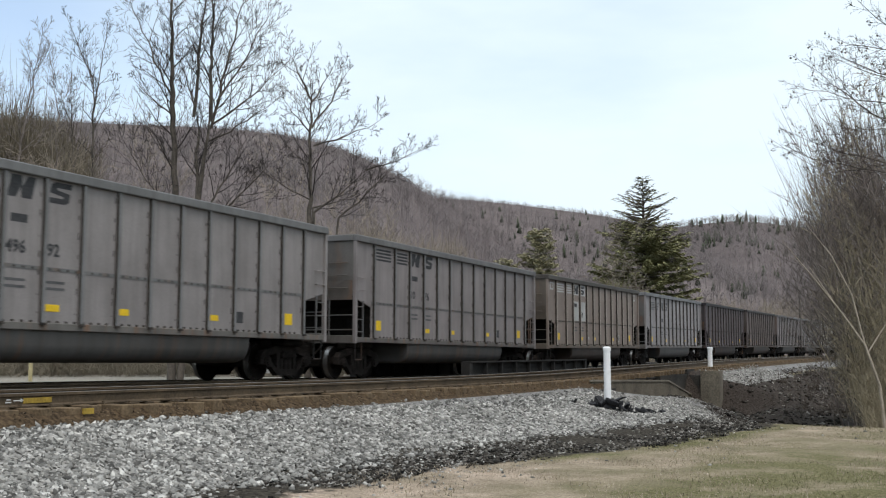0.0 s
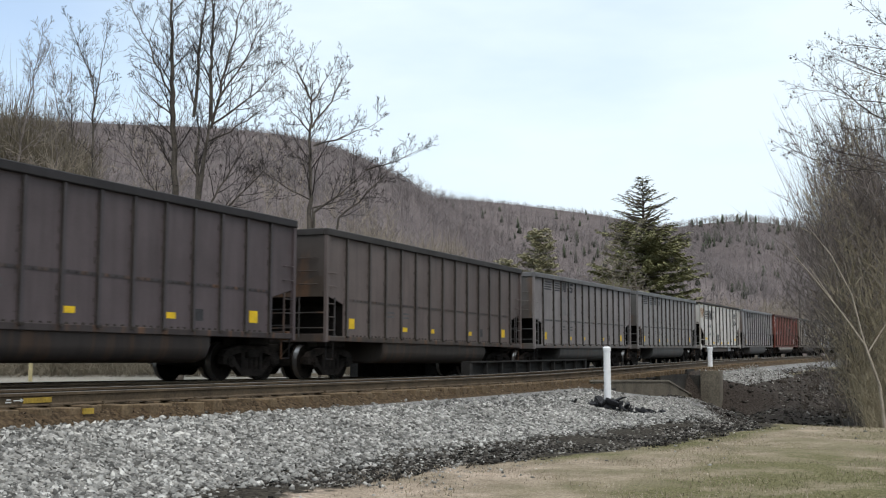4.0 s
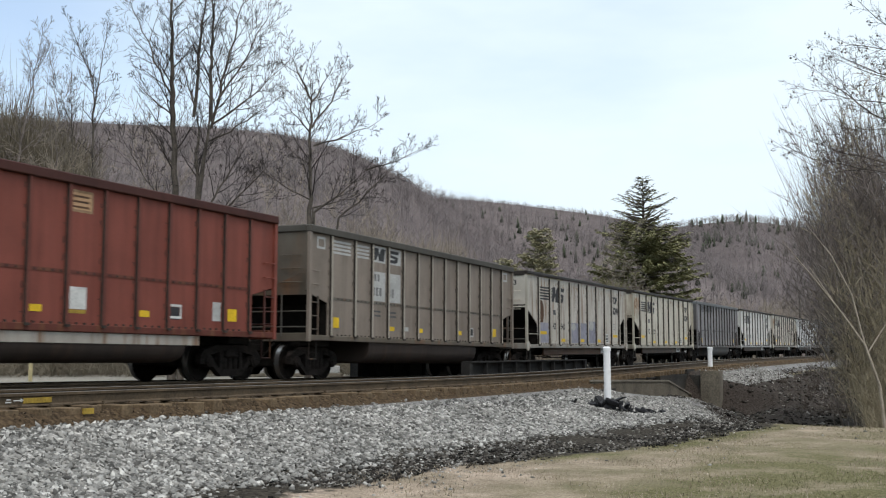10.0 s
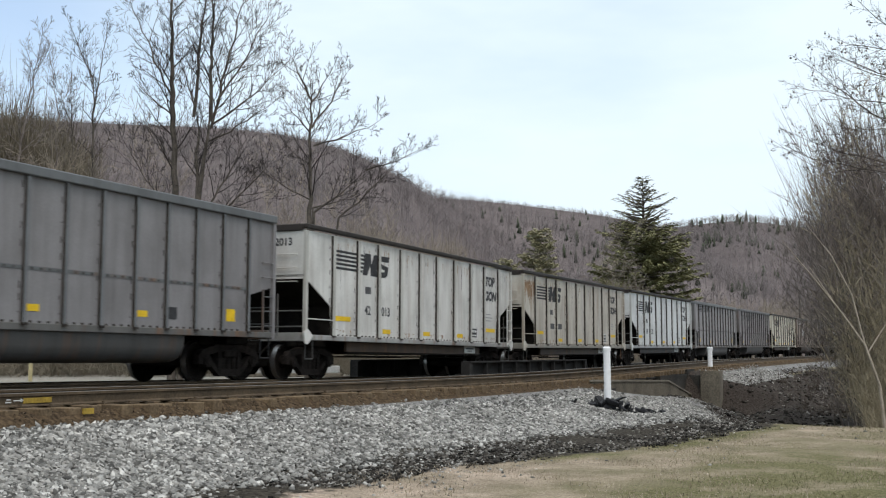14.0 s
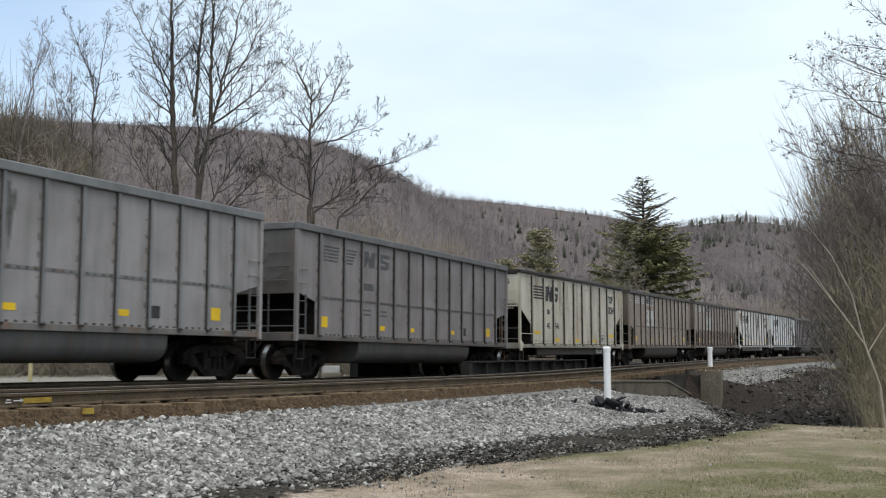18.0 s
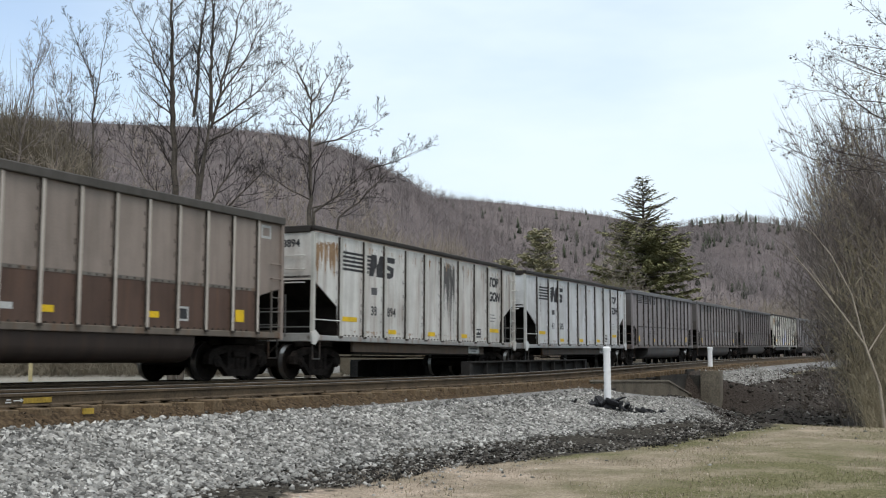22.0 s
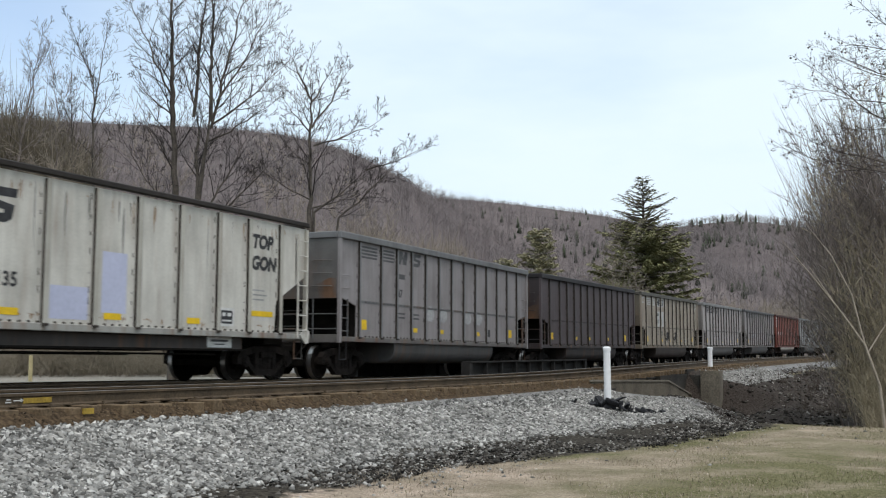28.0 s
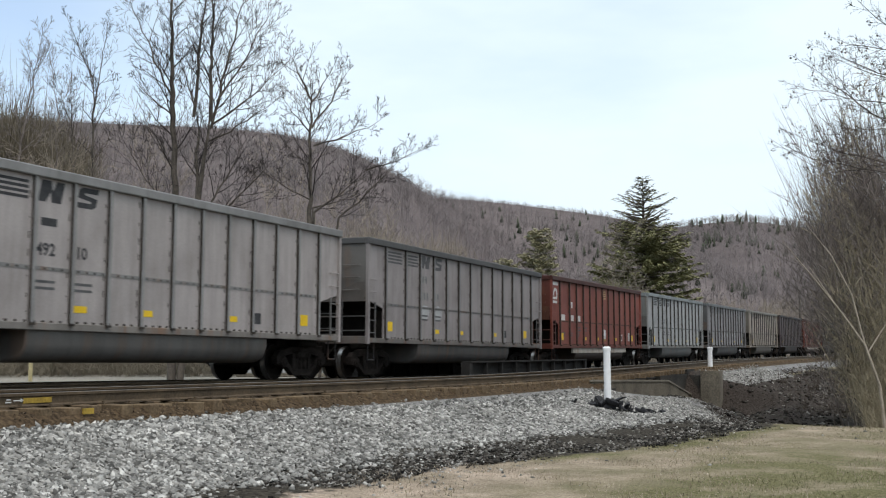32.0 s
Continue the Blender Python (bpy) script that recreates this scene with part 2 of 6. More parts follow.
DULL_YELLOW = material("faded_yellow_paint", (0.20, 0.13, 0.025), (0.42, 0.29, 0.05), 8, 40, 0.7, 0, 0.1)
# dirty concrete with the shade of the bridge openings put into its colour
CONCRETE_DARK = material("dirty_shaded_concrete", (0.018, 0.017, 0.015), (0.06, 0.055, 0.048), 1.0, 16, 0.95, 0, 0.5)
STRAW = material("yellowed_wood", (0.30, 0.25, 0.13), (0.50, 0.43, 0.25), 4, 20, 0.9, 0, 0.2)
WEEDS = material("pale_tan_weeds", (0.12, 0.105, 0.078), (0.33, 0.29, 0.225), 0.3, 4, 0.95, 0, 0, gloss=0.0)
HILL = material("leaf_litter_hill", (0.086, 0.073, 0.072), (0.185, 0.158, 0.153), 0.012, 0.2, 1.0, 0, 0, gloss=0.0)
NEEDLES = material("dark_green_needles", (0.120, 0.124, 0.058), (0.32, 0.31, 0.165), 0.8, 12, 0.8, 0, 0, gloss=0.05)
NEEDLES_FAR = material("far_evergreens", (0.028, 0.036, 0.026), (0.075, 0.085, 0.055), 0.05, 1, 0.9, 0, 0, gloss=0.0)
OLIVE_NEEDLES = material("olive_pine_needles", (0.20, 0.195, 0.115), (0.42, 0.39, 0.25), 0.6, 8, 0.9, 0, 0, gloss=0.0)
LAVENDER_PALE = material("pale_lavender_paint", (0.40, 0.42, 0.54), (0.50, 0.52, 0.66), 1.0, 12, 0.7, 0, 0.05)
LAVENDER = material("lavender_grey_paint", (0.20, 0.20, 0.235), (0.36, 0.36, 0.43), 0.8, 5, 0.7, 0, 0.05)
RUST_RUN = material("orange_rust_run", (0.16, 0.090, 0.048), (0.36, 0.25, 0.155), 3, 16, 0.9, 0, 0.1)
SOOT = material("sooty_streak", (0.055, 0.054, 0.052), (0.15, 0.147, 0.142), 2, 12, 0.9, 0, 0.1)
GREEN_GRASS = material("olive_grass_blades", (0.06, 0.065, 0.025), (0.2, 0.2, 0.1), 0.25, 6, 0.9, 0, 0)
GRASS = material("dry_grass_blades", (0.20, 0.165, 0.085), (0.46, 0.38, 0.24), 0.25, 6, 0.9, 0, 0)


# ---- building helpers ----
def mesh_of(name, verts, faces, mat, smooth_it=False):
    me = bpy.data.meshes.new(name)
    me.from_pydata([tuple(v) for v in verts], [], faces)
    if mat:
        me.materials.append(mat)
    if smooth_it:
        me.polygons.foreach_set("use_smooth", [True] * len(me.polygons))
    me.update()
    return me


def part(name, bm, mat, parent=None, label=""):
    """Links a bmesh, or a mesh, as one object under a thing or a part."""
    if isinstance(bm, bmesh.types.BMesh):
        me = bpy.data.meshes.new(name)
        bm.to_mesh(me)
        bm.free()
    else:
        me = bm
    if mat and not me.materials:
        me.materials.append(mat)
    ob = new(name, me)
    ob.parent = parent
    if label:
        tagged(ob, label)
    return ob


def box(bm, x0, x1, y0, y1, z0, z1, bevel=0.0):
    m = Matrix.LocRotScale(((x0 + x1) / 2, (y0 + y1) / 2, (z0 + z1) / 2), None, (x1 - x0, y1 - y0, z1 - z0))
    made = bmesh.ops.create_cube(bm, size=1.0, matrix=m)
    if bevel:
        edges = list({e for v in made["verts"] for e in v.link_edges})
        bmesh.ops.bevel(bm, geom=edges, offset=bevel, segments=1, affect="EDGES")
    return bm


def boxes(*rows, bevel=0.0):
    bm = bmesh.new()
    for r in rows:
        box(bm, *r, bevel=bevel)
    return bm


def prism(bm, poly, axis, a, b):
    """A polygon of (p, q) pairs drawn out along x (p, q = y, z) or y (p, q = x, z) from a to b."""
    def vert(p, q, r):
        return bm.verts.new((r, p, q) if axis == "x" else (p, r, q))
    lo, hi = [vert(p, q, a) for p, q in poly], [vert(p, q, b) for p, q in poly]
    n = len(poly)
    bm.faces.new(lo)
    bm.faces.new(hi[::-1])
    for i in range(n):
        bm.faces.new((lo[i], hi[i], hi[(i + 1) % n], lo[(i + 1) % n]))
    bmesh.ops.recalc_face_normals(bm, faces=bm.faces)
    return bm


def rod(bm, a, b, r0, r1=None, sides=6):
    """A round bar from a to b."""
    a, b = Vector(a), Vector(b)
    d = b - a
    m = Matrix.Translation((a + b) / 2) @ d.to_track_quat("Z", "Y").to_matrix().to_4x4()
    bmesh.ops.create_cone(bm, cap_ends=True, segments=sides, radius1=r0, radius2=r0 if r1 is None else r1, depth=d.length, matrix=m)
    return bm


# ---- ground ----
def axis_steps(edges):
    out = []
    for a, b, step in edges:
        out += list(np.arange(a, b, step))
    return np.array(out + [edges[-1][1]])


def build_ground():
    us = axis_steps([(-900, -60, 60), (-60, -12, 6), (-12, 3.4, 0.35), (3.4, 4.3, 0.1), (4.3, 14, 0.35), (14, 60, 3), (60, 900, 70)])
    ys = axis_steps([(-700, -20, 40), (-20, 6, 2), (6, 60, 0.5), (60, 130, 2), (130, 400, 15), (400, 2400, 160)])
    sx = side_x_at(np.clip(ys, -400, 400))
    xx = us[None, :] + sx[:, None]
    yy = np.repeat(ys[:, None], len(us), 1)
    zz = ground_z(xx, yy)
    bumps = np.sin(xx * 1.7 + np.sin(yy * 0.9) * 2) * np.sin(yy * 1.3 + xx * 0.4)
    zz = zz + bumps * 0.03 * smooth(4, 8, us)[None, :]
    nu, ny = len(us), len(ys)
    idx = np.arange(nu * ny).reshape(ny, nu)
    faces = np.stack([idx[:-1, :-1], idx[:-1, 1:], idx[1:, 1:], idx[1:, :-1]], -1).reshape(-1, 4)
    me = mesh_of("ground", np.stack([xx, yy, zz], -1).reshape(-1, 3).tolist(), faces.tolist(), None, True)
    uu = np.repeat(us[None, :], ny, 0)
    # what lies where: stone, cinders, leaf litter, painted shade under the train; the rest is grass
    stone = smooth(6.6, 5.6, uu) * smooth(-7.5, -6, uu) * (1 - 0.8 * smooth(56, 66, yy) * smooth(5.0, 6.0, uu))
    stone = np.maximum(stone * (1 - smooth(49, 51.5, yy) * smooth(5.3, 6.2, uu)), smooth(24, 30, yy) * smooth(42, 36, yy) * smooth(8.2, 6.8, uu) * smooth(3, 5, uu))
    outer = np.interp(yy, [10, 15, 18, 22, 27, 33], [8.0, 8.2, 9.6, 10.4, 11.2, 11.6])
    soil = smooth(0.0, 0.7, uu - np.interp(yy, [14, 20, 30], [5.9, 6.4, 7.2])) * smooth(outer + 1.0, outer - 0.8, uu) * smooth(36, 33, yy)
    litter = np.maximum(smooth(33, 39, yy) * smooth(5.2, 6.4, uu), smooth(-7, -10, uu) * 0.6)
    cut = yy - 0.9 * (uu - 2.5)
    creek = smooth(36.4, 37.4, cut) * smooth(52.5, 51, cut) * smooth(-9, -7, uu) * smooth(11, 9, uu)
    stone, litter = stone * (1 - creek), np.maximum(litter, creek)
    cy, sy = math.cos(radians(CAM_YAW)), math.sin(radians(CAM_YAW))
    depth, aside = -sy * xx + cy * yy, cy * xx + sy * yy
    lane = smooth(40, 43, depth) * smooth(60, 54, depth) * smooth(0.02, -0.02, aside / np.maximum(depth, 1)) * smooth(-10, -12, uu)
    bed = smooth(4.15, 3.95, uu) * smooth(0.9, 1.4, uu) * (1 - creek)
    # strip below the cars where their shadow is painted into the ground
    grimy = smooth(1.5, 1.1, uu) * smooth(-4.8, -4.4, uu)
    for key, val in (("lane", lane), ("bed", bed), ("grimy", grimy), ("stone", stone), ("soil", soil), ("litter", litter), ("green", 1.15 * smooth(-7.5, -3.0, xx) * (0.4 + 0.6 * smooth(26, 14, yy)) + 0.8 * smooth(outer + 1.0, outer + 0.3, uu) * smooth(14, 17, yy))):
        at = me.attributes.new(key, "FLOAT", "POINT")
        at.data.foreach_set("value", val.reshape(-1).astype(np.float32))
    m = bpy.data.materials.new("ground_cover")
    m.use_nodes = True
    n, l = m.node_tree.nodes, m.node_tree.links
    bsdf = n["Principled BSDF"]
    bsdf.inputs["Roughness"].default_value, bsdf.inputs["Specular IOR Level"].default_value = 0.97, 0.04
    geo = n.new("ShaderNodeNewGeometry")

    def tex(scale, detail=5.0):
        t = n.new("ShaderNodeTexNoise")
        t.inputs["Scale"].default_value, t.inputs["Detail"].default_value, t.inputs["Roughness"].default_value = scale, detail, 0.65
        l.new(geo.outputs["Position"], t.inputs["Vector"])
        return t.outputs[0]

    def two(src, a, b, lo=0.35, hi=0.65):
        r = n.new("ShaderNodeMapRange")
        r.inputs["From Min"].default_value, r.inputs["From Max"].default_value = lo, hi
        l.new(src, r.inputs["Value"])
        x = n.new("ShaderNodeMix")
        x.data_type = "RGBA"
        x.inputs["A"].default_value, x.inputs["B"].default_value = (*a, 1), (*b, 1)
        l.new(r.outputs[0], x.inputs["Factor"])
        return x.outputs["Result"]

    def over(base, top, key, wobble):
        a = n.new("ShaderNodeAttribute")
        a.attribute_name = key
        s = n.new("ShaderNodeMath")
        s.operation = "ADD"
        l.new(a.outputs["Fac"], s.inputs[0])
        l.new(wobble, s.inputs[1])
        r = n.new("ShaderNodeMapRange")
        r.inputs["From Min"].default_value, r.inputs["From Max"].default_value = 0.93, 1.12
        l.new(s.outputs[0], r.inputs["Value"])
        x = n.new("ShaderNodeMix")
        x.data_type = "RGBA"
        l.new(r.outputs[0], x.inputs["Factor"])
        l.new(base, x.inputs["A"])
        l.new(top, x.inputs["B"])
        return x.outputs["Result"]

    wob, finer = tex(1.6), tex(14.0)
    lawn = two(tex(26.0, 4.0), (0.275, 0.218, 0.175), (0.47, 0.392, 0.325), 0.38, 0.62)
    mottle = n.new("ShaderNodeMix")
    mottle.data_type, mottle.blend_type = "RGBA", "MULTIPLY"
    mottle.inputs["Factor"].default_value = 1.0
    l.new(lawn, mottle.inputs["A"])
    l.new(two(tex(1.1, 6.0), (0.62, 0.62, 0.56), (1.14, 1.12, 1.08), 0.38, 0.62), mottle.inputs["B"])
    lawn = mottle.outputs["Result"]
    green = two(tex(0.5, 5.0), (0, 0, 0), (0.45, 0.45, 0.45), 0.50, 0.75)
    g_at, g_sum = n.new("ShaderNodeAttribute"), n.new("ShaderNodeMath")
    g_at.attribute_name, g_sum.operation, g_sum.use_clamp = "green", "MULTIPLY_ADD", True
    l.new(g_at.outputs["Fac"], g_sum.inputs[0])
    l.new(two(tex(0.9, 6.0), (0.45, 0.45, 0.45), (1.15, 1.15, 1.15), 0.36, 0.64), g_sum.inputs[1])
    l.new(green, g_sum.inputs[2])
    x = n.new("ShaderNodeMix")
    x.data_type = "RGBA"
    l.new(g_sum.outputs[0], x.inputs["Factor"])
    l.new(lawn, x.inputs["A"])
    l.new(two(tex(24.0, 4.0), (0.075, 0.073, 0.034), (0.205, 0.188, 0.102)), x.inputs["B"])
    col = over(x.outputs["Result"], two(finer, (0.016, 0.0135, 0.012), (0.080, 0.066, 0.056)), "litter", wob)
    col = over(col, two(finer, (0.15, 0.14, 0.118), (0.36, 0.34, 0.295)), "lane", wob)
    col = over(col, two(finer, (0.016, 0.0145, 0.012), (0.082, 0.072, 0.058)), "soil", tex(2.6, 6.0))
    col = over(col, two(finer, (0.08, 0.078, 0.075), (0.30, 0.292, 0.28)), "stone", wob)
    col = over(col, two(finer, (0.026, 0.019, 0.013), (0.115, 0.080, 0.048)), "bed", finer)
    # near-black ground colour that stands for the train's shadow
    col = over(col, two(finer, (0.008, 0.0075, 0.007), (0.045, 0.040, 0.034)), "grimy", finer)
    l.new(col, bsdf.inputs["Base Color"])
    bp = n.new("ShaderNodeBump")
    bp.inputs["Strength"].default_value, bp.inputs["Distance"].default_value = 0.8, 0.04
    l.new(tex(22.0, 6.0), bp.inputs["Height"])
    l.new(bp.outputs[0], bsdf.inputs["Normal"])
    me.materials.append(m)
    tagged(new("ground", me), "dry tan lawn, cinders and gravel beside the railway", "ground", kind="structure")


def scatter_mesh(name, centres, sizes, shape_v, shape_f, mat, rng, flat=1.0, turn=True, tilt=0.5):
    """Many small copies of one shape, turned at random, in one mesh."""
    c, k = np.asarray(centres, float), len(centres)
    sv, sf = np.array(shape_v, float), np.array(shape_f, int)
    jit = 1 + (rng.random((k, len(sv), 3)) - 0.5) * 0.8
    v = sv[None] * jit * np.asarray(sizes, float)[:, None, None]
    v[:, :, 2] *= flat
    if turn:
        a, b = rng.random(k) * 6.283, (rng.random(k) - 0.5) * 2 * tilt
        x = v[:, :, 0] * np.cos(a)[:, None] - v[:, :, 1] * np.sin(a)[:, None]
        y = v[:, :, 0] * np.sin(a)[:, None] + v[:, :, 1] * np.cos(a)[:, None]
        z = v[:, :, 2]
        v = np.stack([x, y * np.cos(b)[:, None] - z * np.sin(b)[:, None], y * np.sin(b)[:, None] + z * np.cos(b)[:, None]], -1)
    v = (v + c[:, None]).reshape(-1, 3)
    f = (sf[None] + (np.arange(k) * len(sv))[:, None, None]).reshape(-1, sf.shape[1])
    me = bpy.data.meshes.new(name)
    me.vertices.add(len(v))
    me.vertices.foreach_set("co", v.astype(np.float32).reshape(-1))
    w = f.shape[1]
    me.loops.add(f.size)
    me.loops.foreach_set("vertex_index", f.reshape(-1).astype(np.int32))
    me.polygons.add(len(f))
    me.polygons.foreach_set("loop_start", (np.arange(len(f)) * w).astype(np.int32))
    me.materials.append(mat)
    me.update(calc_edges=True)
    return me


ROCK_V = [(1, 0, 0.1), (0.1, 0.8, 0), (-0.9, 0.1, 0.1), (0, -0.85, 0), (0.1, 0.1, 0.7), (0, 0, -0.7)]
ROCK_F = [(0, 1, 4), (1, 2, 4), (2, 3, 4), (3, 0, 4), (1, 0, 5), (2, 1, 5), (3, 2, 5), (0, 3, 5)]


def island_shades(mat, stops, patch_scale=0.8, patch_low=0.72):
    """Gives each loose piece of a mesh its own shade along a ramp of (position, colour), with broad patches."""
    n, l = mat.node_tree.nodes, mat.node_tree.links
    geo, ramp = n.new("ShaderNodeNewGeometry"), n.new("ShaderNodeValToRGB")
    els = ramp.color_ramp.elements
    while len(els) < len(stops):
        els.new(0.5)
    for e, (pos, col) in zip(els, stops):
        e.position, e.color = pos, (*col, 1)
    l.new(geo.outputs["Random Per Island"], ramp.inputs[0])
    t, r, mix = n.new("ShaderNodeTexNoise"), n.new("ShaderNodeMapRange"), n.new("ShaderNodeMix")
    t.inputs["Scale"].default_value = patch_scale
    l.new(geo.outputs["Position"], t.inputs["Vector"])
    r.inputs["From Min"].default_value, r.inputs["From Max"].default_value, r.inputs["To Min"].default_value, r.inputs["To Max"].default_value = 0.35, 0.65, patch_low, 1.12
    l.new(t.outputs[0], r.inputs["Value"])
    mix.data_type, mix.blend_type = "RGBA", "MULTIPLY"
    mix.inputs["Factor"].default_value = 1.0
    l.new(ramp.outputs[0], mix.inputs["A"])
    l.new(r.outputs[0], mix.inputs["B"])
    l.new(mix.outputs["Result"], n["Principled BSDF"].inputs["Base Color"])


def build_ballast():
    rng = np.random.default_rng(3)
    island_shades(STONE, [(0.0, (0.056, 0.054, 0.050)), (0.35, (0.184, 0.180, 0.167)), (0.85, (0.360, 0.352, 0.326)), (1.0, (0.58, 0.565, 0.53))], 0.6, 0.80)
    k = 90000
    y = 8 + 62 * rng.random(k) ** 1.35
    u = 3.86 + 2.75 * rng.random(k) ** 0.95 + np.abs(rng.normal(0, 0.12, k)) + rng.exponential(0.22, k)
    u2 = np.where((y > 17) & (y < 36), u + 2.0 * np.clip((y - 17) / 9, 0, 1) * rng.random(k), u)
    keep = ~((y > 37) & (y < 53) & (u2 > 3.6)) & ~((y > 50) & (u2 > 6.1))
    y, u = y[keep], u2[keep]
    x = u + side_x_at(y)
    size = 0.026 + 0.048 * rng.random(len(y)) ** 1.7
    me = scatter_mesh("ballast_stones", np.stack([x, y, ground_z(x, y) + 0.012], -1), size, ROCK_V, ROCK_F, STONE, rng, flat=0.8, tilt=1.2)
    tagged(new("ballast_stones", me), "loose grey crushed stone sloping down beside the rails", "ballast", kind="stuff")
    k = 9000
    y, u = 8 + 40 * rng.random(k) ** 1.3, 1.0 + 2.95 * rng.random(k)
    x = u + side_x_at(y)
    island_shades(RUST_STONE, [(0.0, (0.022, 0.016, 0.011)), (0.6, (0.085, 0.060, 0.037)), (1.0, (0.19, 0.14, 0.092))], 0.9, 0.7)
    me = scatter_mesh("rusty_ballast", np.stack([x, y, ground_z(x, y) + 0.004], -1), 0.014 + 0.024 * rng.random(k) ** 1.6, ROCK_V, ROCK_F, RUST_STONE, rng, flat=0.7, tilt=1.0)
    tagged(new("rusty_ballast", me), "rust-stained crushed stone between the ties", "ballast", kind="stuff")
    k = 15000
    y = 9 + 32 * rng.random(k)
    u = 6.3 + rng.exponential(0.75, k) * (1 + smooth(20, 30, y))
    x = u + side_x_at(y)
    me = scatter_mesh("stray_stones", np.stack([x, y, ground_z(x, y)], -1), 0.010 + 0.034 * rng.random(k) ** 2.4, ROCK_V, ROCK_F, STONE, rng)
    tagged(new("stray_stones", me), "stray grey stones on dark cinders", "stones", kind="stuff")
    k = 34000
    y = 9 + 26 * rng.random(k)
    inner = np.interp(y, [14, 20, 30], [5.9, 6.3, 7.0])
    u = inner + (np.interp(y, [10, 15, 18, 22, 27, 33], [8.0, 8.2, 9.6, 10.4, 11.2, 11.6]) - inner) * rng.random(k) + rng.normal(0, 0.15, k)
    x = u + side_x_at(y)
    me = scatter_mesh("cinders", np.stack([x, y, ground_z(x, y)], -1), 0.014 + 0.05 * rng.random(k) ** 2.5, ROCK_V, ROCK_F, CINDER, rng, flat=0.6, tilt=1.0)
    island_shades(CINDER, [(0.0, (0.006, 0.006, 0.006)), (0.5, (0.050, 0.045, 0.039)), (0.85, (0.12, 0.11, 0.097)), (1.0, (0.30, 0.285, 0.26))])
    tagged(new("cinders", me), "black cinders and clods between ballast and lawn", "cinders", kind="stuff")
    k = 5000
    y = 38 + 55 * rng.random(k)
    u = 4.8 + 6.0 * rng.random(k)
    x = u + side_x_at(y)
    me = scatter_mesh("bank_rubble", np.stack([x, y, ground_z(x, y)], -1), 0.03 + 0.14 * rng.random(k) ** 3, ROCK_V, ROCK_F, CINDER, rng, flat=0.7, tilt=1.0)
    tagged(new("bank_rubble", me), "dark rubble and dead leaves on the embankment", "rubble", kind="stuff")
    k = 230000
    y, x = 8 + 30 * rng.random(k) ** 1.4, -12 + 16 * rng.random(k)
    u = x - side_x_at(y)
    edge = np.interp(y, [10, 15, 18, 22, 27, 33], [8.0, 8.2, 9.6, 10.4, 11.2, 11.6])
    keep = (u > edge + 0.3 * np.sin(y * 1.3) + 0.25 * np.sin(y * 3.7) - 0.5 * rng.random(k) ** 3) & (y < 28.5)
    x, y = x[keep], y[keep]
    green = rng.random(len(x)) < 0.06 + 0.85 * smooth(-7.0, -2.0, x) * (0.5 + 0.5 * np.sin(x * 1.1 + y * 0.7)) + 0.8 * smooth(edge[keep] + 1.1, edge[keep] + 0.2, u[keep]) * smooth(15, 18, y)
    blade = [(-0.14, 0, 0), (0.14, 0, 0), (0.1, 0.6, 1.0)]
    place = np.stack([x, y, ground_z(x, y) - 0.005], -1)
    size = 0.013 + 0.030 * rng.random(len(x)) ** 1.7
    me = scatter_mesh("dry_grass", place[~green], size[~green], blade, [(0, 1, 2)], GRASS, rng, tilt=1.0)
    island_shades(GRASS, [(0.0, (0.21, 0.168, 0.118)), (0.5, (0.34, 0.28, 0.215)), (1.0, (0.50, 0.42, 0.335))], 1.1, 0.72)
    tagged(new("dry_grass", me), "short dry tan grass of the lawn", "grass", kind="stuff")
    me = scatter_mesh("green_grass", place[green], size[green], blade, [(0, 1, 2)], GREEN_GRASS, rng, tilt=1.0)
    island_shades(GREEN_GRASS, [(0.0, (0.085, 0.082, 0.038)), (1.0, (0.205, 0.188, 0.10))], 1.1, 0.78)
    tagged(new("green_grass", me), "short olive-green grass among the dry lawn", "grass", kind="stuff")


# ---- tracks ----
def sweep(name, profile, offset, z_at, y0, y1, mat, step=2.0, origin=None):
    """A profile of (across, up) pairs carried along the line of the railway."""
    ys = np.arange(y0, y1 + 0.01, step)
    sx, zz = side_x_at(np.clip(ys, -600, 900)), z_at(np.clip(ys, -14, 400))
    n, verts, faces = len(profile), [], []
    for y, x, z in zip(ys, sx, zz):
        verts += [(x + offset + a, y, z + b) for a, b in profile]
    for i in range(len(ys) - 1):
        for j in range(n):
            k = (j + 1) % n
            faces.append((i * n + j, i * n + k, (i + 1) * n + k, (i + 1) * n + j))
    faces += [tuple(range(n))[::-1], tuple(range((len(ys) - 1) * n, len(ys) * n))]
    return mesh_of(name, verts, faces, mat)


RAIL = [(-0.075, -0.186), (0.075, -0.186), (0.075, -0.172), (0.012, -0.15), (0.010, -0.05), (0.036, -0.04), (0.036, -0.006), (0.028, -0.001), (-0.028, -0.001), (-0.036, -0.006), (-0.036, -0.04), (-0.010, -0.05), (-0.012, -0.15), (-0.075, -0.172)]
HEAD = [(-0.03, -0.003), (0.03, -0.003), (0.024, 0.003), (-0.024, 0.003)]


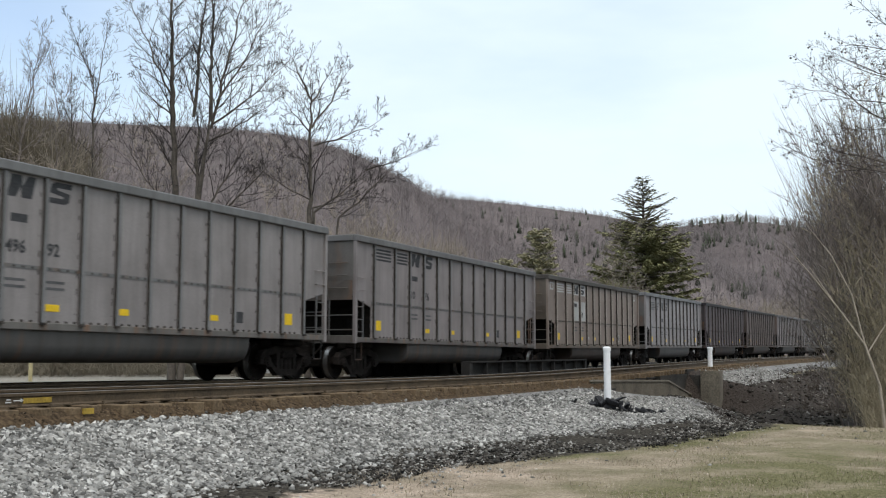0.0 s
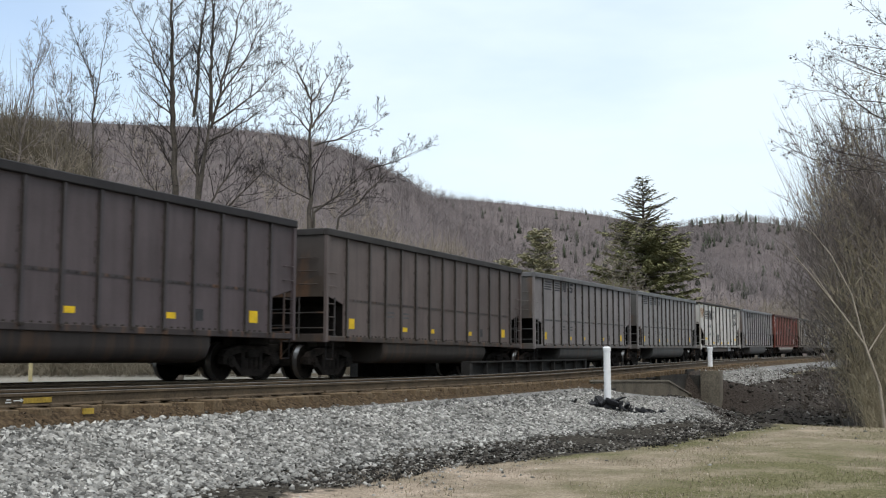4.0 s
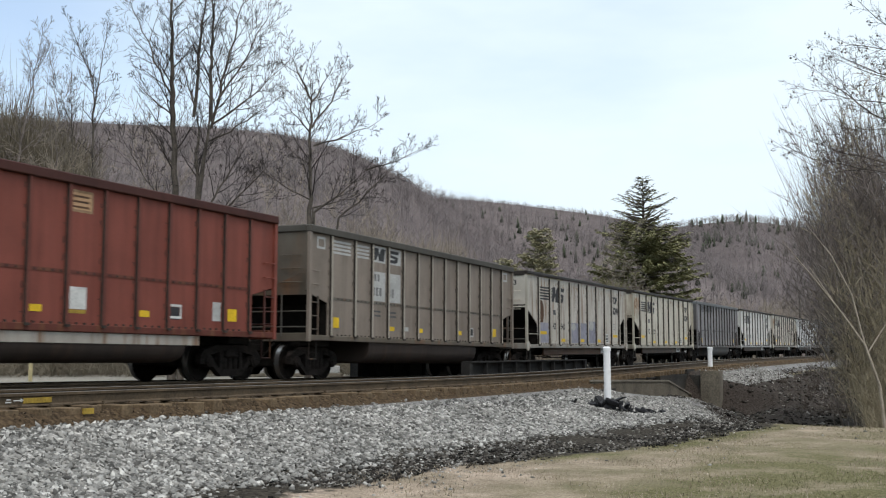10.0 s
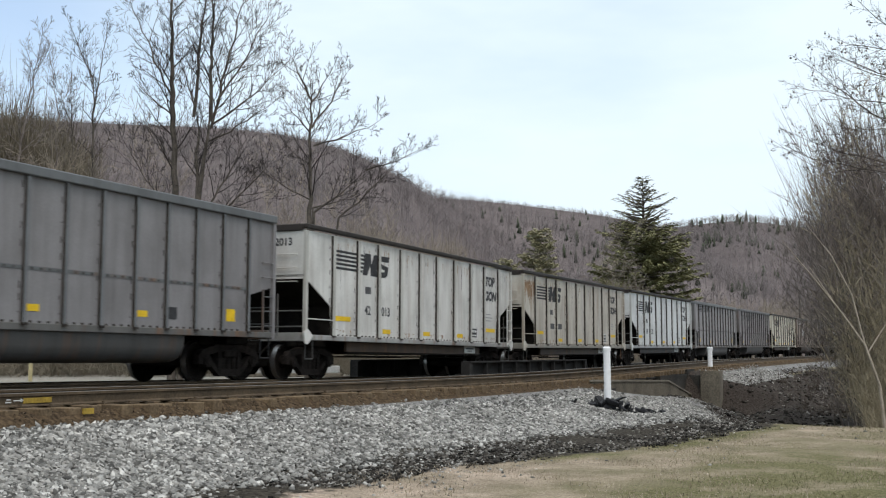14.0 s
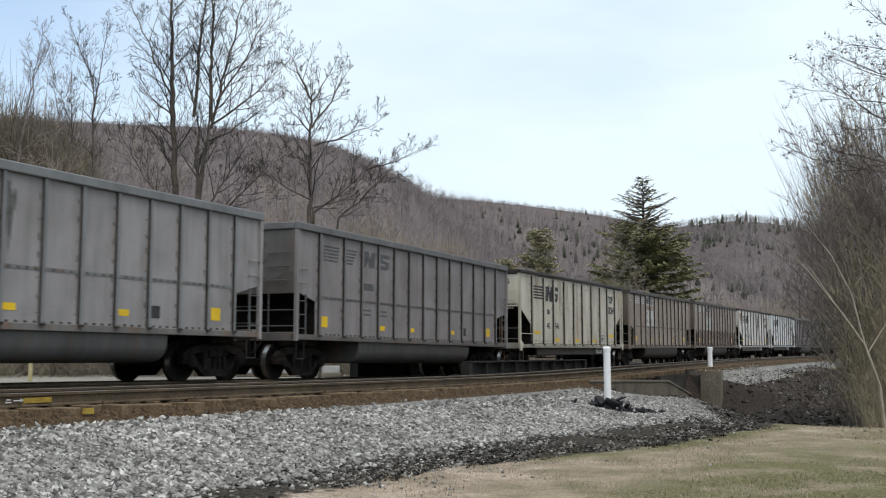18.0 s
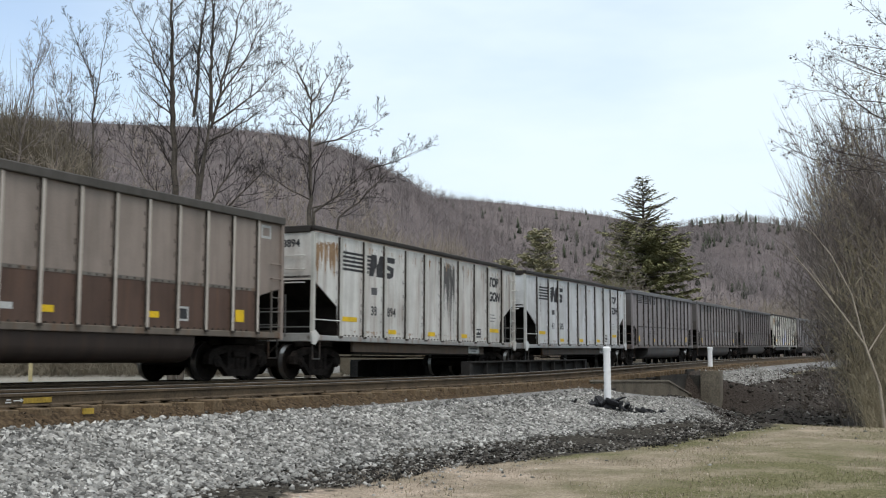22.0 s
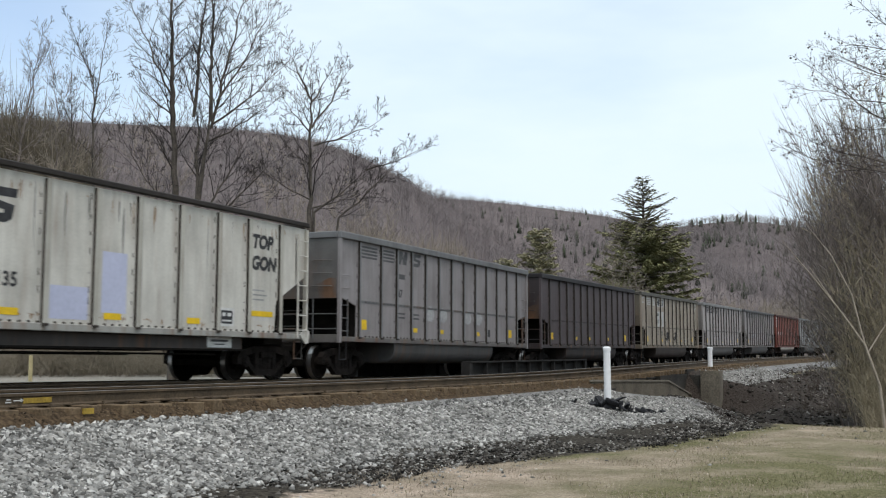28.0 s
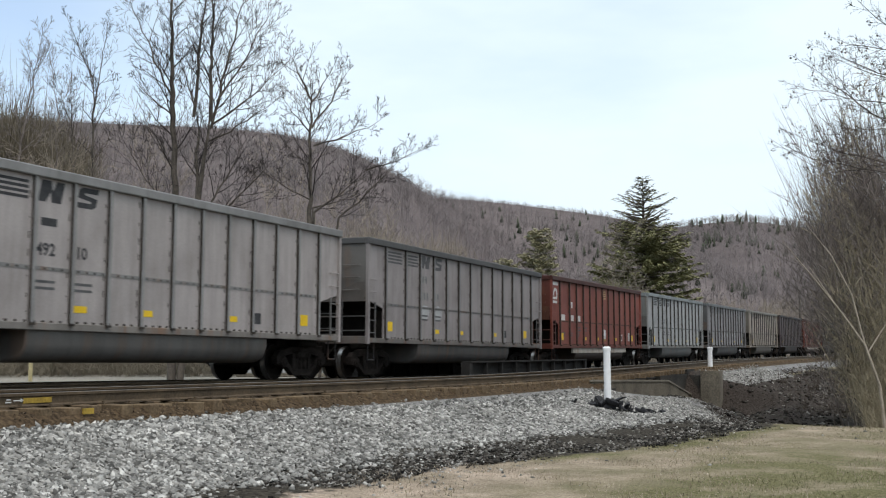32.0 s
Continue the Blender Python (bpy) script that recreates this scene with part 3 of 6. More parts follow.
def build_track(label, centre, z_at):
    track = tagged(new("railway_track", None), label, "railway track", "railway tracks", "structure")
    for s in (-1, 1):
        rail = part("rail", sweep("rail", RAIL, centre + s * 0.755, z_at, -120, 400, RAIL_SIDE), None, track, "rusty steel rail")
        part("rail_head", sweep("rail_head", HEAD, centre + s * 0.755, z_at, -120, 400, RAIL_TOP), None, rail, "shiny running surface")
    tie_mesh = bpy.data.meshes.new("tie")
    bm = boxes((-1.3, 1.3, -0.115, 0.115, -0.37, -0.19), bevel=0.012)
    bm.to_mesh(tie_mesh)
    bm.free()
    tie_mesh.materials.append(TIE)
    plate_mesh = bpy.data.meshes.new("tie_plate")
    bm = boxes((-0.17, 0.17, -0.1, 0.1, -0.189, -0.168), (0.09, 0.13, -0.07, -0.035, -0.17, -0.145), (-0.13, -0.09, 0.035, 0.07, -0.17, -0.145))
    bm.to_mesh(plate_mesh)
    bm.free()
    plate_mesh.materials.append(RAIL_SIDE)
    rng = random.Random(5)
    y = 2.0
    while y < 110:
        tie = part("tie", tie_mesh, None, track)
        tie.matrix_basis = pose(float(side_x_at(y)) + centre + rng.uniform(-0.10, 0.08), y, float(z_at(y)) + rng.uniform(-0.035, 0.0), 0, 0, rng.uniform(-2.5, 2.5) + 2.6)
        if y < 45:
            for s in (-0.755, 0.755):
                pl = part("tie_plate", plate_mesh, None, tie)
                pl.location = (s, 0, 0.002)
        y += 0.54
    return track


def build_tracks():
    far_track = build_track("rusty rails on dark timber ties under the train", -HALF, train_z_at)
    near_track = build_track("rusty rails on brown timber ties in grey ballast", NEAR_OFF, near_z_at)
    # paint on the web of the near rail: a yellow band, a white arrow, a yellow tag
    def on_web(y, out=0.0):
        return float(side_x_at(y)) + NEAR_OFF + 0.755 + out, float(near_z_at(y))
    x, z = on_web(11.5, 0.03)
    part("paint_band", boxes((x, x + 0.004, 11.27, 11.78, z - 0.14, z - 0.065)), DULL_YELLOW, near_track, "faded yellow paint on the rail web")
    x, z = on_web(11.1, 0.03)
    bm = boxes((x, x + 0.004, 11.08, 11.25, z - 0.105, z - 0.09), (x, x + 0.004, 11.2, 11.23, z - 0.12, z - 0.075), (x, x + 0.004, 10.94, 11.04, z - 0.125, z - 0.11), (x, x + 0.004, 10.96, 11.03, z - 0.09, z - 0.075))
    part("chalk_mark", bm, DECAL_WHITE, near_track, "white chalk marks")
    x, z = on_web(11.98, 0.55)
    part("paint_tag", boxes((x, x + 0.03, 11.88, 12.08, z - 0.30, z - 0.22)), DULL_YELLOW, near_track, "dull yellow tag at the rail foot")


# ---- coal cars ----
def at_y(off):
    return off - CAR_LEN / 2


def side_outline(kind):
    if kind == "tub":
        low = [(0.0, 2.24), (1.0, 2.00), (1.0, 1.14)]
    else:
        low = [(0.0, 2.62), (1.34, 1.92), (1.42, 1.14)]
    left = [(at_y(a), z) for a, z in low]
    right = [(-y, z) for y, z in reversed(left)]
    return left + right + [(CAR_LEN / 2, 3.82), (-CAR_LEN / 2, 3.82)]


def ladder_bm(x, y0, y1, z0, z1, rungs):
    bm = bmesh.new()
    for y in (y0, y1):
        box(bm, x - 0.015, x + 0.015, y - 0.025, y + 0.025, z0, z1)
    for i in range(rungs):
        z = z0 + (i + 0.5) * (z1 - z0) / rungs
        rod(bm, (x + 0.02, y0, z), (x + 0.02, y1, z), 0.016, sides=5)
    return bm


def grab_bm(x, y0, y1, zs):
    bm = bmesh.new()
    for z in zs:
        rod(bm, (x + 0.06, y0, z), (x + 0.06, y1, z), 0.014, sides=5)
        for y in (y0, y1):
            rod(bm, (x - 0.01, y, z), (x + 0.065, y, z), 0.014, sides=5)
    return bm


def wheel_bm(s):
    bm = bmesh.new()
    rings = []
    profile = [(0.66, 0.12), (0.66, 0.485), (0.695, 0.485), (0.705, 0.457), (0.83, 0.452), (0.835, 0.40), (0.80, 0.36), (0.77, 0.18), (0.85, 0.15), (0.87, 0.09)]
    for x, r in profile:
        rings.append([bm.verts.new((s * x, r * math.cos(i * math.pi / 14), r * math.sin(i * math.pi / 14))) for i in range(28)])
    for j, (a, b) in enumerate(zip(rings, rings[1:])):
        for i in range(28):
            f = bm.faces.new((a[i], a[(i + 1) % 28], b[(i + 1) % 28], b[i]))
            f.material_index = 1 if j == 3 else 0
    bm.faces.new(rings[-1])
    bmesh.ops.recalc_face_normals(bm, faces=bm.faces)
    return bm


def side_frame_bm(s):
    bm = bmesh.new()
    x0, x1 = (s * 0.93, s * 1.09) if s > 0 else (s * 1.09, s * 0.93)
    # arched cast frame: top chord, bottom chord that dips under the springs, an open window each side, journal boxes
    prism(bm, [(-1.18, 0.40), (-0.74, 0.36), (-0.40, 0.11), (0.40, 0.11), (0.74, 0.36), (1.18, 0.40), (1.18, 0.60), (0.84, 0.60), (0.44, 0.27), (-0.44, 0.27), (-0.84, 0.60), (-1.18, 0.60)], "x", x0, x1)
    prism(bm, [(-1.18, 0.58), (-1.05, 0.72), (-0.5, 0.84), (0.5, 0.84), (1.05, 0.72), (1.18, 0.58), (0.9, 0.58), (0.42, 0.68), (-0.42, 0.68), (-0.9, 0.58)], "x", x0, x1)
    for y in (-0.38, 0.38):
        box(bm, x0, x1, y - 0.07, y + 0.07, 0.22, 0.72)
    box(bm, min(x0, s * 1.14), max(x1, s * 1.14), -0.24, 0.24, 0.54, 0.72, 0.03)
    for y in (-0.89, 0.89):
        rod(bm, (s * 0.92, y, 0.457), (s * 1.14, y, 0.457), 0.14, sides=12)
        rod(bm, (s * 1.14, y, 0.457), (s * 1.17, y, 0.457), 0.09, sides=8)
    for y in (-0.2, 0.0, 0.2):
        rod(bm, (s * 1.01, y, 0.26), (s * 1.01, y, 0.54), 0.085, sides=10)
    return bm


def car_bogie(car, y):
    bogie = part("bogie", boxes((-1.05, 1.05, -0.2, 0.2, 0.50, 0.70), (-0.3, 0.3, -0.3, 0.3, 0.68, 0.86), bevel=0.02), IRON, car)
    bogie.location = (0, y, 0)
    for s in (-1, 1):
        part("side_frame", side_frame_bm(s), CAST, bogie, "dusty brown cast side frame, shade in its colour")
    # bolster and rigging are sized to fill the dark space above the wheels
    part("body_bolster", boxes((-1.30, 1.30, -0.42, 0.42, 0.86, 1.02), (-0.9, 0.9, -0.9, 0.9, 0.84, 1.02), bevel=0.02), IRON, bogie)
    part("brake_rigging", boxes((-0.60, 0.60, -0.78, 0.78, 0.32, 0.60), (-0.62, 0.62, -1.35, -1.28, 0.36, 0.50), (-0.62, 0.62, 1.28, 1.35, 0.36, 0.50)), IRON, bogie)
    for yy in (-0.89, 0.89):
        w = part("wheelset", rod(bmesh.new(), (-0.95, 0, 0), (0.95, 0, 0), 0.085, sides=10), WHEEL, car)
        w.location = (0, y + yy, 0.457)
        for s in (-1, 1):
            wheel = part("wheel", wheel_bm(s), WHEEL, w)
            wheel.data.materials.append(TREAD)
    return bogie


def common_car(car, kind, posts, post_w):
    """What both kinds of car share: shell, posts, chords, ends, running gear."""
    L = CAR_LEN / 2
    outline = side_outline(kind)
    for s in (-1, 1):
        bm = bmesh.new()
        a, b = sorted((s * 1.49, s * 1.52))
        prism(bm, outline, "x", a, b)
        part("side_panel", bm, PAINT, car)
        a, b = sorted((s * 1.515, s * 1.60))
        for off in posts:
            top_only = off < 0.99 or off > CAR_LEN - 0.99
            bm = bmesh.new()
            a2, b2 = sorted((s * 1.515, s * 1.585))
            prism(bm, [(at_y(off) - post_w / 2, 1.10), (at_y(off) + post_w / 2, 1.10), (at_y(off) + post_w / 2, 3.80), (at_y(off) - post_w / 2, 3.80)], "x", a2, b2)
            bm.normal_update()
            # flanks get the dark material: the posts' shadow edges, painted on
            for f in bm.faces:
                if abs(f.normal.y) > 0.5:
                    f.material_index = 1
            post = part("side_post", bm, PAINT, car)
            post.data.materials.append(GRIME_SHADE)
        a, b = sorted((s * 1.47, s * 1.615))
        part("top_chord", boxes((a, b, -L - 0.03, L + 0.03, 3.79 if kind == "tub" else 3.86, 3.98), bevel=0.02), PAINT, car)
        a, b = sorted((s * 1.40, s * 1.56))
        part("side_sill", boxes((a, b, -L, L, 1.01, 1.15), bevel=0.012), PAINT, car)
        if kind == "tub":
            a, b = sorted((s * 1.52, s * 1.528))
            part("panel_seam", boxes((a, b, -L + 1.0, L - 1.0, 2.10, 2.17)), PAINT, car)
        bm = bmesh.new()
        a, b = sorted((s * 1.52, s * 1.545))
        y = -L + 1.5
        while y < L - 1.4:
            box(bm, a, b, y, y + 0.05, 1.15, 1.19)
            if kind == "tub":
                box(bm, a, b, y, y + 0.03, 2.115, 2.15)
            y += 0.22
        bolts = bmesh.new()
        for o in posts:
            z = 1.32
            while s > 0 and z < 3.7:
                box(bolts, 1.52, 1.526, at_y(o) - post_w - 0.022, at_y(o) - post_w, z, z + 0.03 + 0.05 * (int(z * 37) % 3))
                z += 0.22 + 0.05 * (int(z * 53 + o) % 4)
        if s > 0:
            for o in posts:
                box(bolts, 1.55, 1.62, at_y(o) - 0.06, at_y(o) + 0.05, 1.10, 1.15)
            tagged(part("bolting", bolts, GRIME_SHADE, car), kind="stuff")
        else:
            bolts.free()
        tagged(part("riveting", bm, GRIME_SHADE, car), kind="stuff")
    top = 2.22 if kind == "tub" else 2.62
    inner = 1.0 if kind == "tub" else 1.38
    low = 1.98 if kind == "tub" else 1.92
    for e in (-1, 1):
        a, b = sorted((e * (L - 0.03), e * L))
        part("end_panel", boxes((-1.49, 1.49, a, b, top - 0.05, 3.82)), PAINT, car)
        a, b = sorted((e * (L - 0.08), e * (L + 0.05)))
        if kind == "tub":
            rng = random.Random(7 + e)
            top_edge = [(1.46 - 2.92 * i / 13, 2.46 + rng.uniform(0, 0.32)) for i in range(14)]
            stain = bmesh.new()
            prism(stain, [(-1.46, top - 0.04), (1.46, top - 0.04)] + top_edge, "y", e * (L + 0.002), e * (L + 0.006))
            part("end_stain", stain, PAINT, car, "brown stain low on the end")
        part("end_chord", boxes((-1.47, 1.47, a, b, 3.80, 3.98), bevel=0.02), PAINT, car)
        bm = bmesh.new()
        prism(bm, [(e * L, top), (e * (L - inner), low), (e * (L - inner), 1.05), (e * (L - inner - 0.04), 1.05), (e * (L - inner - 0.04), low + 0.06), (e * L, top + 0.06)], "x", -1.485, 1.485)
        # near black: the shade of the end recess is in the colour
        part("slope_sheet", bm, IRON, car, "dirty sloping hopper end, recess shade in its colour")
        a, b = sorted((e * (L - 0.22), e * L))
        part("end_sill", boxes((-1.5, 1.5, a, b, 0.98, 1.20), bevel=0.015), PAINT, car)
        for s in (-1, 1):
            a, b = sorted((s * 1.50, s * 1.585))
            c, d = sorted((e * (L - 0.09), e * (L + 0.02)))
            part("corner_post", boxes((a, b, c, d, 0.98, 3.80)), PAINT, car)
            if kind == "tub":
                y = e * (L - 0.46)
                part("side_ladder", ladder_bm(s * 1.55, min(y, e * (L - 0.05)), max(y, e * (L - 0.05)), 1.12, 2.16, 3), PAINT, car)
                y0, y1 = sorted((e * (L - 0.48), e * (L - 0.1)))
                for z in (2.45, 2.8):
                    part("grab_iron", grab_bm(s * 1.52 if s > 0 else -1.58, y0, y1, (z,)), PAINT, car)
            else:
                if e > 0:
                    y0, y1 = e * (L - 0.48), e * (L - 0.06)
                    part("side_ladder", ladder_bm(s * 1.60, y0, y1, 1.05, 3.66, 7), PAINT, car)
                else:
                    y0, y1 = sorted((e * (L - 1.36), e * (L - 0.04)))
                    part("grab_rail", grab_bm(s * 1.52 if s > 0 else -1.58, y0, y1, (1.55,)), PAINT, car)
                bm = bmesh.new()
                a, b = sorted((s * 1.56, s * 1.60))
                prism(bm, [(e * (L + 0.10), 1.22), (e * (L - 0.10), 1.28), (e * (L - 0.34), 1.12), (e * (L - 0.10), 0.90), (e * (L + 0.04), 0.92)], "x", a, b)
                part("jack_pad", bm, PAINT, car)
            # stirrup step below the corner
            bm = bmesh.new()
            for y in (e * (L - 0.12), e * (L - 0.48)):
                rod(bm, (s * 1.5, y, 1.0), (s * 1.5, y, 0.52), 0.018, sides=5)
            rod(bm, (s * 1.5, e * (L - 0.12), 0.53), (s * 1.5, e * (L - 0.48), 0.53), 0.020, sides=5)
            part("step", bm, PAINT, car)
        part("coupler", boxes((-0.12, 0.12, min(e * L, e * (L + 0.66)), max(e * L, e * (L + 0.66)), 0.74, 0.92), (-0.17, 0.17, min(e * (L + 0.50), e * (L + 0.73)), max(e * (L + 0.50), e * (L + 0.73)), 0.68, 0.98), bevel=0.02), IRON, car)
        bm = bmesh.new()
        rod(bm, (0.55, e * L, 0.95), (0.3, e * (L + 0.4), 0.45), 0.025, sides=6)
        rod(bm, (0.3, e * (L + 0.4), 0.45), (0.15, e * (L + 0.73), 0.50), 0.025, sides=6)
        part("brake_hose", bm, IRON, car)
    # end ladder and platform rails
    for e in (-1, 1):
        bm = bmesh.new()
        y = e * (L + 0.02)
        for x in (-0.75, 0.75):
            rod(bm, (x, y, 1.1), (x, y, 2.2), 0.02, sides=5)
        for z in (1.35, 1.75):
            rod(bm, (-1.5, y, z), (1.5, y, z), 0.018, sides=5)
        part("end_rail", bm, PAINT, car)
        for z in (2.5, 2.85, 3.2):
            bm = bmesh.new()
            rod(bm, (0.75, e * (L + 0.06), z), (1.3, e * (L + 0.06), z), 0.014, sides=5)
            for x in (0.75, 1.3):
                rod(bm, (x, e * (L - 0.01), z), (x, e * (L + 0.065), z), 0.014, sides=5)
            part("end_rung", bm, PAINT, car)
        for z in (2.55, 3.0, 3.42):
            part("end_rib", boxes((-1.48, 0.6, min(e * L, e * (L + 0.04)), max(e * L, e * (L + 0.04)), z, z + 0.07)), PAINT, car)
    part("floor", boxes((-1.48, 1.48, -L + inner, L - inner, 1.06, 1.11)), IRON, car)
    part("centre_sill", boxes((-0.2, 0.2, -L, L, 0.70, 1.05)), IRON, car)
    # air tank and brake rigging under the floor
    bm = bmesh.new()
    rod(bm, (-1.0, -L + 2.4, 0.85), (-1.0, -L + 3.4, 0.85), 0.17, sides=10)
    part("air_tank", bm, IRON, car)
    for y in (-L + 1.10, L - 1.10):
        car_bogie(car, y)


def bulge(v):
    """Squares off a round section a little."""
    return math.copysign(abs(v) ** 0.50, v)


def tub_bm(s):
    """One of the two rounded troughs that hang between the bogies."""
    bm = bmesh.new()
    L, n = CAR_LEN / 2, 12
    rings = []
    for y, r in ((-L + 3.36, 0.60), (-L + 3.38, 0.66), (-L + 3.44, 0.68), (L - 3.44, 0.68), (L - 3.38, 0.66), (L - 3.36, 0.60)):
        rings.append([bm.verts.new((s * 0.76 - 0.74 * bulge(math.cos(math.pi * i / n)), y, 1.10 - r * bulge(math.sin(math.pi * i / n)))) for i in range(n + 1)])
    for a, b in zip(rings, rings[1:]):
        for i in range(n):
            f = bm.faces.new((a[i], a[i + 1], b[i + 1], b[i]))
            f.smooth = True
    bm.faces.new(rings[0])
    bm.faces.new(rings[-1][::-1])
    bmesh.ops.recalc_face_normals(bm, faces=bm.faces)
    return bm


TUB_POSTS = [1.12] + [2.42 + 0.992 * i for i in range(11)] + [13.34]
HOP_POSTS = [1.42, 2.78, 4.0, 5.4, 6.71, 7.95, 9.31, 10.67, 11.87, 13.2]


def tub_car():
    car = new("coal_gondola", None)
    common_car(car, "tub", TUB_POSTS, 0.085)
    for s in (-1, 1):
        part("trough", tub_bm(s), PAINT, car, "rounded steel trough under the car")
    for off, w, h in ((1.30, 0.30, 0.28), (4.40, 0.46, 0.13), (6.35, 0.44, 0.13), (9.35, 0.44, 0.13), (12.52, 0.34, 0.28)):
        part("reflector", boxes((1.521, 1.526, at_y(off), at_y(off + w), 1.36, 1.36 + h)), YELLOW, car, "yellow reflector patch")
    part("data_panel", boxes((1.521, 1.524, at_y(10.45), at_y(10.75), 1.34, 1.60)), DECAL_DARK, car, "small dark stencil panel")
    for i in (0, 1):
        for z in (1.75, 1.87):
            part("stencil_line", boxes((1.521, 1.524, at_y(3.5 + 0.98 * i), at_y(4.0 + 0.98 * i), z, z + 0.05)), DECAL_FAINT, car)
    return car


def hopper_car():
    car = new("coal_gondola", None)
    common_car(car, "hop", HOP_POSTS, 0.14)
    for s in (-1, 1):
        a, b = sorted((s * 1.28, s * 1.36))
        part("side_beam", boxes((a, b, at_y(2.5), at_y(11.9), 0.74, 1.0)), PAINT, car, "brown steel beam under the side sill")
        a, b = sorted((s * 1.28, s * 1.42))
        part("beam_flange", boxes((a, b, at_y(2.5), at_y(11.9), 0.70, 0.74)), IRON, car)
        bm = bmesh.new()
        rod(bm, (s * 1.25, at_y(2.6), 0.62), (s * 1.25, at_y(11.0), 0.62), 0.022, sides=6)
        for o in (3.2, 5.2, 7.2, 9.2):
            rod(bm, (s * 1.25, at_y(o), 0.62), (s * 1.25, at_y(o), 0.76), 0.015, sides=5)
        part("brake_pipe", bm, IRON, car)
    placard = part("placard", boxes((1.37, 1.378, at_y(10.54), at_y(11.46), 0.77, 1.02)), DECAL_WHITE, car, "white rectangular placard")
    part("lettering_bar", boxes((1.378, 1.380, at_y(10.66), at_y(11.32), 0.90, 0.95), (1.378, 1.380, at_y(10.8), at_y(11.2), 0.83, 0.86)), DECAL_FAINT, placard)
    for off, w, h, z in ((1.52, 0.90, 0.13, 1.55), (4.3, 0.50, 0.13, 1.27), (7.0, 0.50, 0.13, 1.27), (9.6, 0.46, 0.13, 1.27), (12.02, 0.9, 0.13, 1.52)):
        part("reflector", boxes((1.521, 1.526, at_y(off), at_y(off + w), z, z + h)), YELLOW, car, "yellow reflector patch")
    part("data_panel", boxes((1.521, 1.524, at_y(10.83), at_y(11.27), 1.30, 1.62)), DECAL_DARK, car, "small black stencil panel")
    part("panel_border", frame_bm(10.77, 0.56, 1.25, 0.42, 0.06, 1.5245), DECAL_WHITE, car, "white border of the stencil panel")
    part("stencil_line", boxes((1.5245, 1.527, at_y(10.88), at_y(11.01), 1.48, 1.56), (1.5245, 1.527, at_y(11.07), at_y(11.22), 1.48, 1.56), (1.5245, 1.527, at_y(10.87), at_y(11.24), 1.36, 1.40)), DECAL_WHITE, car)
    return car


TEXT_MESHES = {}


def text_mesh(words, size, bold=0.008):
    """Raised lettering that reads along the near side of a car (towards +y)."""
    if (words, size) not in TEXT_MESHES:
        cu = bpy.data.curves.new("lettering", "FONT")
        cu.body, cu.size, cu.extrude, cu.offset = words, size, 0.0015, bold
        cu.resolution_u, cu.shear = 3, 0.18 if bold > 0.02 else 0.0
        tmp = new("lettering", cu)
        tmp.matrix_world = Matrix(((0, 0, 1, 0), (1, 0, 0, 0), (0, 1, 0, 0), (0, 0, 0, 1)))
        dg = bpy.context.evaluated_depsgraph_get()
        me = bpy.data.meshes.new_from_object(tmp.evaluated_get(dg))
        me.transform(Matrix(((0, 0, 1, 0), (1, 0, 0, 0), (0, 1, 0, 0), (0, 0, 0, 1))))
        me.name = "lettering"
        bpy.data.objects.remove(tmp)
        me.materials.clear()
        TEXT_MESHES[words, size] = me
    return TEXT_MESHES[words, size].copy()


def lettering(car, words, off, z, size, mat, name="lettering", bold=0.008):
    ob = part(name, text_mesh(words, size, bold), mat, car)
    ob.location = (1.524, at_y(off), z)
    return ob


def stripes_bm(off, width, z0, z1, count, slant=0.12, x=1.521):
    bm = bmesh.new()
    step = (z1 - z0) / count
    for i in range(count):
        z = z0 + i * step
        prism(bm, [(at_y(off), z), (at_y(off + width + slant * i / count), z), (at_y(off + width + slant * (i + 0.6) / count), z + step * 0.58), (at_y(off), z + step * 0.58)], "x", x, x + 0.003)
    return bm


def emblem(car, off, z0, h, w, mat, pitch=1.16, x=1.521):
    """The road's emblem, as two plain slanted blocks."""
    k = 0.22 * h
    for i in (0, 1):
        bm = bmesh.new()
        a = at_y(off + i * w * pitch)
        b = a + w * (0.94 if i == 0 else 0.84)
        mid, n = (a + b) / 2, 0.16 * w

        def at(p, q):
            return p + k * q, z0 + h * q
        if i == 0:
            prism(bm, [at(a, 0), at(mid - n, 0), at(mid - n * 0.2, 0.48), at(mid + n * 0.5, 0), at(b, 0), at(b, 1), at(mid + n, 1), at(mid + n * 0.2, 0.52), at(mid - n * 0.5, 1), at(a, 1)], "x", x, x + 0.003)
        else:
            prism(bm, [at(a, 0), at(b - n, 0), at(b, 0.12), at(b, 0.52), at(mid - n, 0.64), at(mid - n, 0.74), at(b, 0.74), at(b, 1), at(a + n, 1), at(a, 0.88), at(a, 0.48), at(mid + n, 0.36), at(mid + n, 0.26), at(a, 0.26)], "x", x, x + 0.003)
        part("emblem", bm, mat, car)


def patch(car, off, w, z, h, mat, label="", x=1.5205):
    part("paint_patch", boxes((x, x + 0.002, at_y(off), at_y(off + w), z, z + h)), mat, car, label)


GREY, LIGHT, DARK, BROWN = (0.158, 0.155, 0.155), (0.182, 0.184, 0.187), (0.060, 0.052, 0.055), (0.160, 0.142, 0.124)
MID, WHITE, CREAM, RED = (0.149, 0.156, 0.160), (0.51, 0.51, 0.49), (0.46, 0.44, 0.37), (0.138, 0.043, 0.031)
